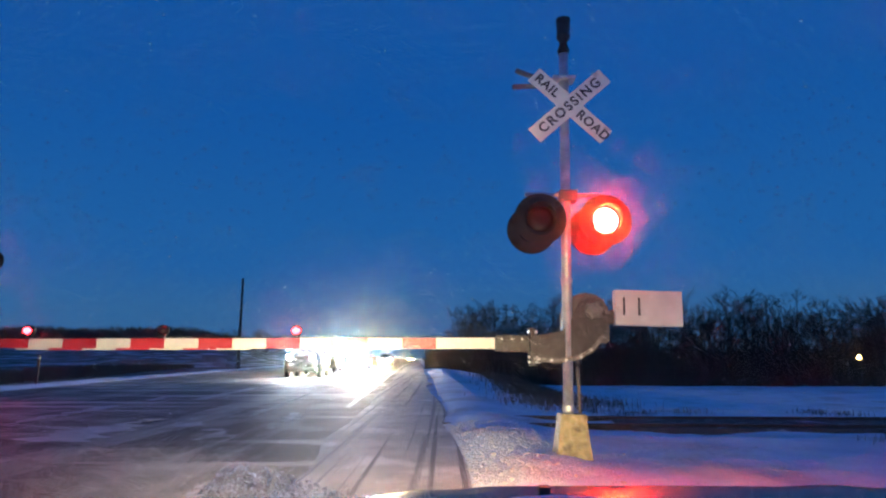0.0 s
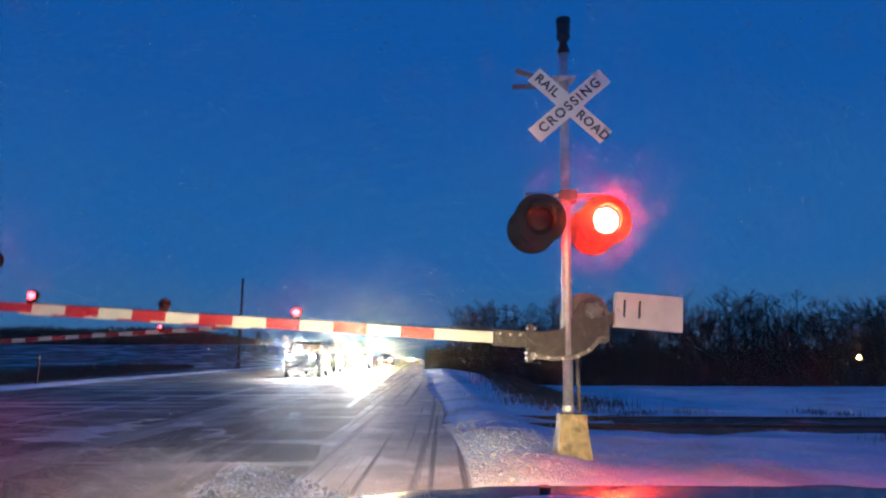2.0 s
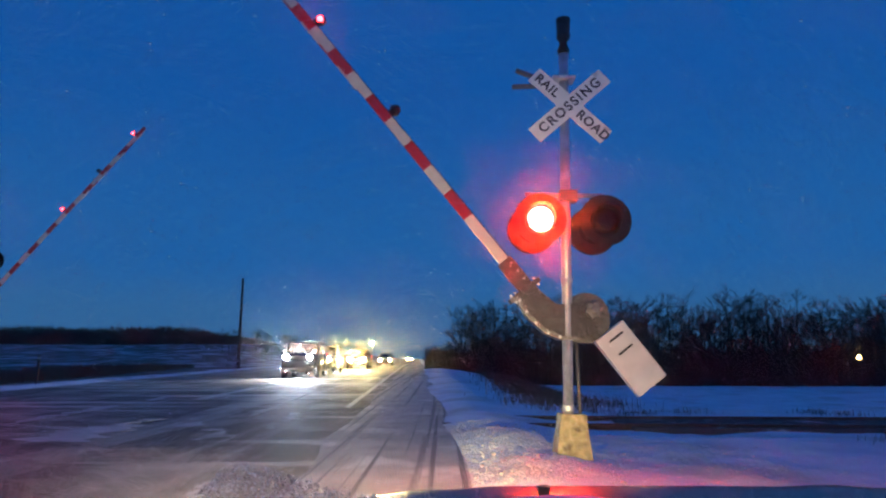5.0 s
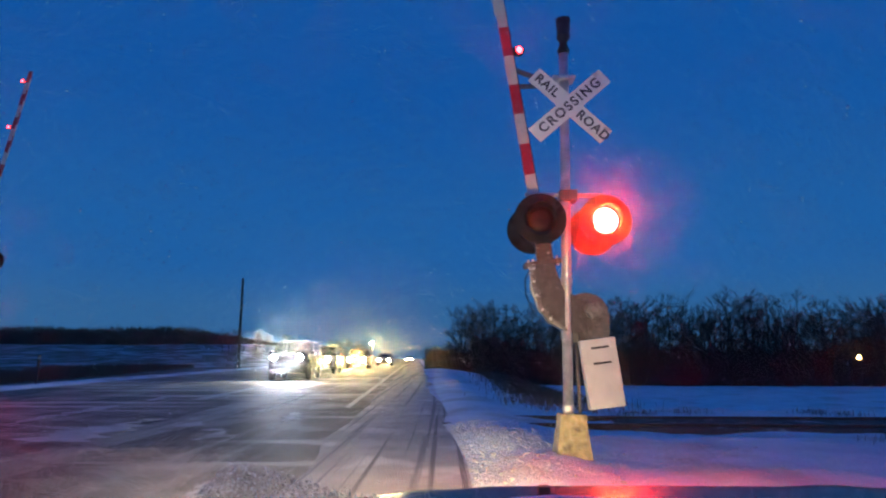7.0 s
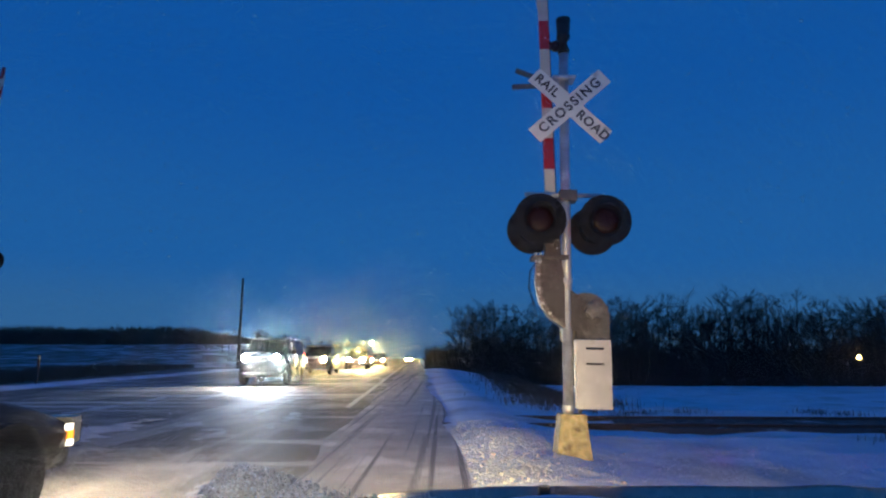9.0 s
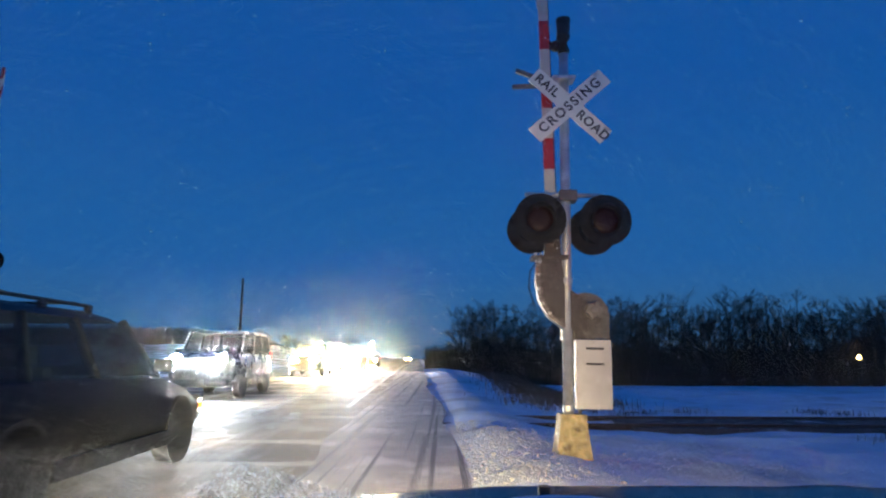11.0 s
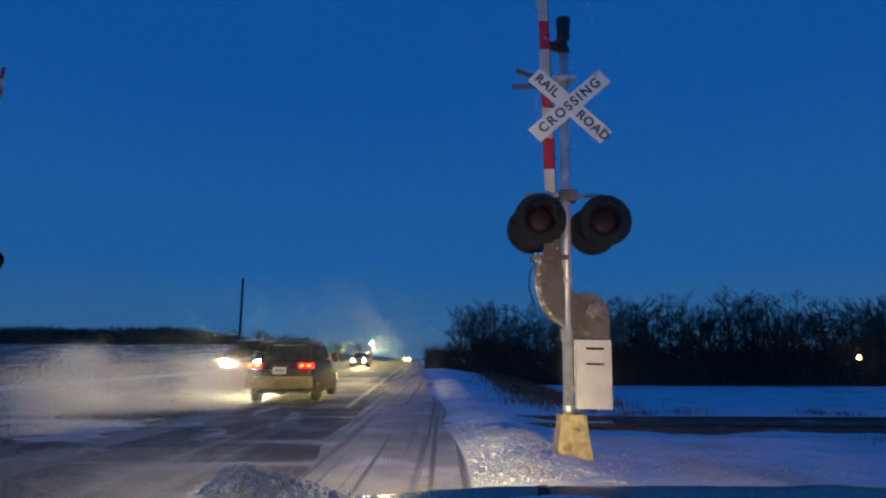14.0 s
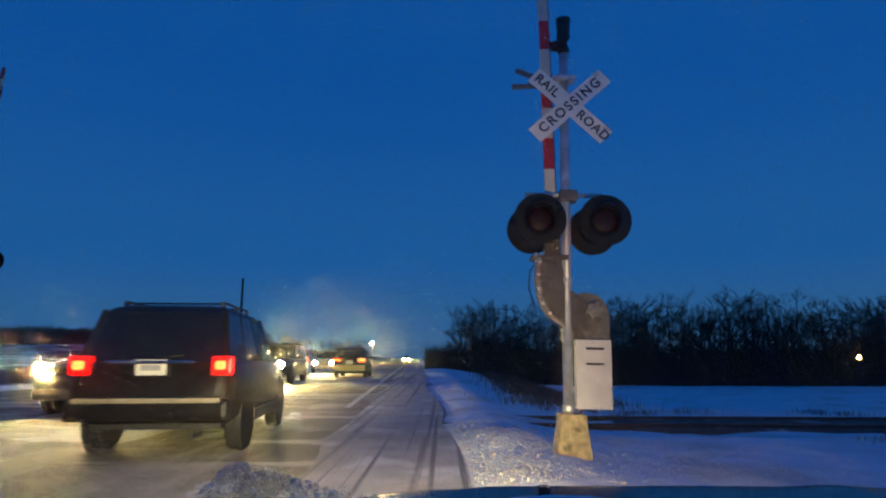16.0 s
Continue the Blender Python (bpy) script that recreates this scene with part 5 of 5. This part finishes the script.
P_WAGON, P_SUV, P_VAN = paint("dirty_dark_paint", (0.008, 0.008, 0.008), 0.45, 0.003), paint("dirty_near_black_paint", (0.008, 0.007, 0.007), 0.45, 0.003), paint("black_blue_paint", (0.016, 0.018, 0.022))
P_TAN, P_GREY = paint("tan_lower_paint", (0.36, 0.27, 0.11), 0.5), paint("grey_paint", (0.09, 0.09, 0.095))
wagon, wagon_wheels, _ = car("station_wagon", "dark station wagon with tan bumper and roof rails", "car", P_WAGON, 4.72, 1.74, 1.56, 0.97, 0.79, "wagon", "wagonlow", "tail", P_TAN)
suv, suv_wheels, _ = car("suv", "near-black sport utility vehicle with lit tail lamps", "car", P_SUV, 4.65, 1.86, 1.80, 1.10, 1.05, "suv", "wagonlow", "tail", P_SUV)
van, van_wheels, _ = car("minivan", "dark tall minivan with white headlamps", "van", P_VAN, 4.4, 1.9, 1.88, 1.18, 1.25, "van", "lowwhite", "tail", P_VAN, rails=False)
pickup, pickup_wheels, pickup_beams = car("pickup_truck", "dark pickup truck with yellow headlamps and white high beams", "pickup truck", P_GREY, 5.2, 1.9, 1.8, 1.1, 1.08, "pickup", "truckyellow", "tail", P_GREY, rails=False, high="truckhigh")
sedan, sedan_wheels, sedan_beams = car("oncoming_suv", "dark oncoming sport utility vehicle with yellow headlamps", "car", P_SUV, 4.6, 1.8, 1.7, 1.0, 0.98, "suv", "lowyellow", "tail", P_SUV, rails=False, high="highwhite")
last_car, last_wheels, _ = car("oncoming_car", "dark oncoming car with yellow headlamps", "car", P_GREY, 4.5, 1.75, 1.48, 0.92, 0.85, "wagon", "lowyellow", "tail", P_GREY, rails=False)
far_car, far_wheels, _ = car("distant_car", "distant oncoming car with yellow headlamps", "car", P_GREY, 4.5, 1.75, 1.48, 0.92, 0.85, "wagon", "lowyellow", "tail", P_GREY, rails=False)
wagon_dust = [dust("cloud of fine snow thrown up by the wagon", 170000, sp, (0.0048, 0.0062, 0.0085, 0.0083, 0.0062)[i], 40 + i) for i, sp in enumerate(((1.1, 1.4, 0.9), (1.9, 1.6, 1.0), (2.8, 1.8, 1.25), (2.8, 2.0, 1.2), (3.4, 1.3, 0.3)))]


# ---- what moves ----
def flash(ob, base, on_spans, end=16.0, step=0.034):
    """Turns a lamp insert half round: lit face out within the spans, dark face out else."""
    rows = []
    state = any(a <= 0.0 < b for a, b in on_spans)
    ang = 0.0 if state else 180.0
    rows.append((0.0, ang))
    events = sorted({t for s in on_spans for t in s if 0.0 < t < end})
    for t in events:
        for k in range(4):
            rows.append((t - 0.05 + k * step, ang + 60.0 * k))
        ang += 180.0
    rows.append((end, ang))
    walk(ob, [(t, base @ pose(0, 0, 0, 0, 0, a)) for t, a in rows])


def drive(ob, rows):
    """rows: seconds, x, y of the rear bumper's middle, heading in degrees (0 along +Y)."""
    walk(ob, [(t, pose(x, y, road_z(y) + 0.01, 0, 0, hd)) for t, x, y, hd in rows])


def lerp_rows(rows, t):
    for a, b in zip(rows, rows[1:]):
        if a[0] <= t <= b[0]:
            f = (t - a[0]) / (b[0] - a[0])
            return [p + (q - p) * f for p, q in zip(a[1:], b[1:])]
    return list(rows[-1][1:])


def roll_wheels(wheels, rows, r, sign):
    """Turns each wheel about its axle by the way driven, in steps under 90 degrees."""
    for w in wheels:
        place = w.matrix_basis.translation.copy()
        out = []
        ang, last = 0.0, None
        t = 0.0
        while t <= 16.0001:
            y = lerp_rows(rows, min(t, 16.0))[1]
            if last is not None:
                ang += sign * math.degrees((y - last) / r)
            last = y
            out.append((t, Matrix.Translation(place) @ pose(0, 0, 0, -ang, 0, 0)))
            t += 0.1
        walk(w, out)


WAGON = [(0.0, -3.40, -3.2, 1), (6.6, -3.40, -3.2, 1), (7.4, -3.45, -1.6, 1), (8.0, -3.50, -0.4, 1), (8.4, -3.53, -0.05, 1), (9.2, -3.57, 0.5, 1.5), (10.4, -3.65, 2.3, 2), (11.3, -3.75, 4.05, 2),
         (11.7, -3.80, 5.2, 2), (12.1, -3.85, 6.65, 2), (12.5, -3.90, 8.2, 2), (12.9, -3.95, 9.9, 2), (13.3, -4.00, 11.7, 2), (13.7, -4.05, 13.8, 2), (14.1, -4.10, 16.2, 2), (14.5, -4.15, 18.8, 2), (15.2, -4.45, 24.5, 2.3), (16.0, -4.90, 32.5, 2.3)]
SUV = [(0.0, -3.13, -8.8, 2), (9.0, -3.13, -8.8, 2), (11.0, -3.13, -7.6, 2), (13.0, -3.03, -4.6, 3), (14.3, -2.98, -2.0, 5), (14.7, -3.01, -0.4, 6), (15.0, -3.10, 0.9, 6.3), (15.4, -3.18, 3.4, 6.3), (15.7, -3.25, 5.3, 6.3), (16.0, -3.35, 7.15, 6.3)]
VAN = [(0.0, -7.45, 32.5, 2.3), (4.4, -7.45, 32.2, 2.3), (6.4, -7.35, 29.8, 2.3), (7.0, -7.3, 29.0, 2.3), (8.0, -7.2, 26.6, 2.3), (9.0, -7.1, 24.2, 2.3), (10.2, -6.8, 20.2, 2.3), (11.3, -6.5, 15.4, 2.3), (12.0, -6.45, 12.6, 2), (12.5, -6.4, 10.5, 2), (12.9, -6.4, 8.1, 2), (13.2, -6.4, 5.9, 2),
       (13.5, -6.4, 4.0, 2), (14.2, -6.4, -0.4, 2), (16.0, -6.4, -13.0, 2)]
PICKUP = [(0.0, -7.6, 37.8, 2.3), (6.0, -7.6, 37.8, 2.3), (9.0, -7.6, 36.3, 2.3), (11.3, -7.6, 33.5, 2.3), (12.5, -7.6, 30.5, 2.3), (13.3, -7.3, 26.5, 2.3), (13.9, -7.1, 22.5, 2.3), (14.5, -7.1, 18.8, 2.3), (15.1, -7.4, 16.0, 2.3), (16.0, -7.05, 11.9, 2.3)]
SEDAN = [(0.0, -6.9, 50, 2.3), (7.0, -6.95, 50, 2.3), (12.0, -6.8, 43, 2.3), (13.2, -6.7, 37, 2.3), (14.2, -7.2, 29.5, 2.3), (14.8, -7.1, 26.5, 2.3), (16.0, -7.1, 25, 2.3)]
LAST = [(0.0, -6.7, 72, 2.3), (6.5, -6.7, 71, 2.3), (9.0, -7.0, 66, 2.3), (14.1, -8.2, 60, 2.3), (14.8, -8.2, 55, 2.3), (15.4, -8.0, 48, 2.3), (16.0, -7.8, 40.5, 2.3)]
FAR = [(0.0, -9.0, 175, 2.3), (16.0, -8.9, 150, 2.3)]


def turned(rows, L):
    """Rows of an oncoming vehicle: the given place is its front."""
    return [(t, x + HEAD * L, y + L, 180 + hd) for t, x, y, hd in rows]


def motions():
    lift = [(0.0, 0), (1.78, 0), (2.0, 3.6), (2.5, 12.0), (3.0, 20.1), (3.5, 27.9), (4.0, 36.0), (4.2, 39.2), (5.2, 54.6), (6.3, 71.0), (6.6, 75.4), (7.0, 81.6), (7.4, 86.7), (7.8, 89.1), (8.2, 89.6), (16.0, 89.6)]
    walk(near_arm, [(t, pose(*NEAR_PIVOT, 0, a, 0)) for t, a in lift])
    far_lift = [row for row in lift if row[0] < 4.1] + [(4.2, 39.2), (5.2, 54.6), (6.3, 71.0), (6.6, 75.2), (7.0, 80.6), (7.4, 84.6), (7.8, 86.2), (8.2, 86.6), (16.0, 86.6)]
    walk(far_arm, [(t, pose(*FAR_PIVOT, 0, -a, 0)) for t, a in far_lift])
    left = [(0.15, 0.75), (1.35, 1.95), (2.55, 3.15), (3.75, 4.35), (4.95, 5.55), (6.15, 6.72), (7.3, 7.93)]
    right = [(-1, 0.15), (0.75, 1.35), (1.95, 2.55), (3.15, 3.75), (4.35, 4.95), (5.55, 6.15), (6.68, 7.3)]
    for ob, spans in ((near_lamps[0], left), (near_lamps[1], right), (far_lamps[0], left), (far_lamps[1], right)):
        flash(ob, ob.matrix_basis.copy(), spans)
    always = [(-1, 7.93)]
    for lamps in (near_arm_lamps, far_arm_lamps):
        order = (always, left, right) if lamps is near_arm_lamps else (always, right, left)
        for ob, spans in zip(lamps, order):
            flash(ob, ob.matrix_basis.copy(), spans)
    for ob, spans in ((pickup_beams, [(-1, 4.9), (10.6, 13.42), (13.9, 14.75)]), (sedan_beams, [(-1, 4.9), (10.6, 13.42), (14.65, 15.8)])):
        for b in ob:
            flash(b, b.matrix_basis.copy(), spans)
    for ob, wheels, rows, r, L, sign in ((wagon, wagon_wheels, WAGON, 0.33, 0, 1), (suv, suv_wheels, SUV, 0.385, 0, 1), (van, van_wheels, VAN, 0.385, 4.4, -1), (pickup, pickup_wheels, PICKUP, 0.385, 5.2, -1),
                                         (sedan, sedan_wheels, SEDAN, 0.385, 4.6, -1), (last_car, last_wheels, LAST, 0.33, 4.5, -1), (far_car, far_wheels, FAR, 0.33, 4.5, -1)):
        drive(ob, turned(rows, L) if L else rows)
        if ob not in (last_car, far_car):
            roll_wheels(wheels, rows, r, sign)
    # each cloud trails the wagon, then is left behind and drifts aside
    for ob, leave, drift, side, back in zip(wagon_dust, (12.45, 12.9, 13.5, 14.2, 13.3), (-1.1, -0.9, -0.7, -0.5, -0.6), (2.4, 2.9, 3.6, 2.7, 2.6), (0.1, 0.1, 0.1, 0.1, 1.9)):
        rows = []
        for t, x, y, hd in WAGON:
            if t < leave:
                rows.append((t, x - side, y - back))
        x, y, _ = lerp_rows(WAGON, leave)
        rows.append((leave, x - side, y - back))
        rows.append((leave + 0.4, x - side + drift * 0.35, y - back + 0.2))
        rows.append((14.95, x - side + drift * (14.9 - leave), y - back + 0.5))
        rows.append((16.0, x - side + drift * (16.0 - leave), y - back + 0.6))
        # the powder sinks back onto the road
        walk(ob, [(t, pose(x, y, ROAD_Z - 4.5 * smooth(14.3, 15.6, t))) for t, x, y in rows])


motions()
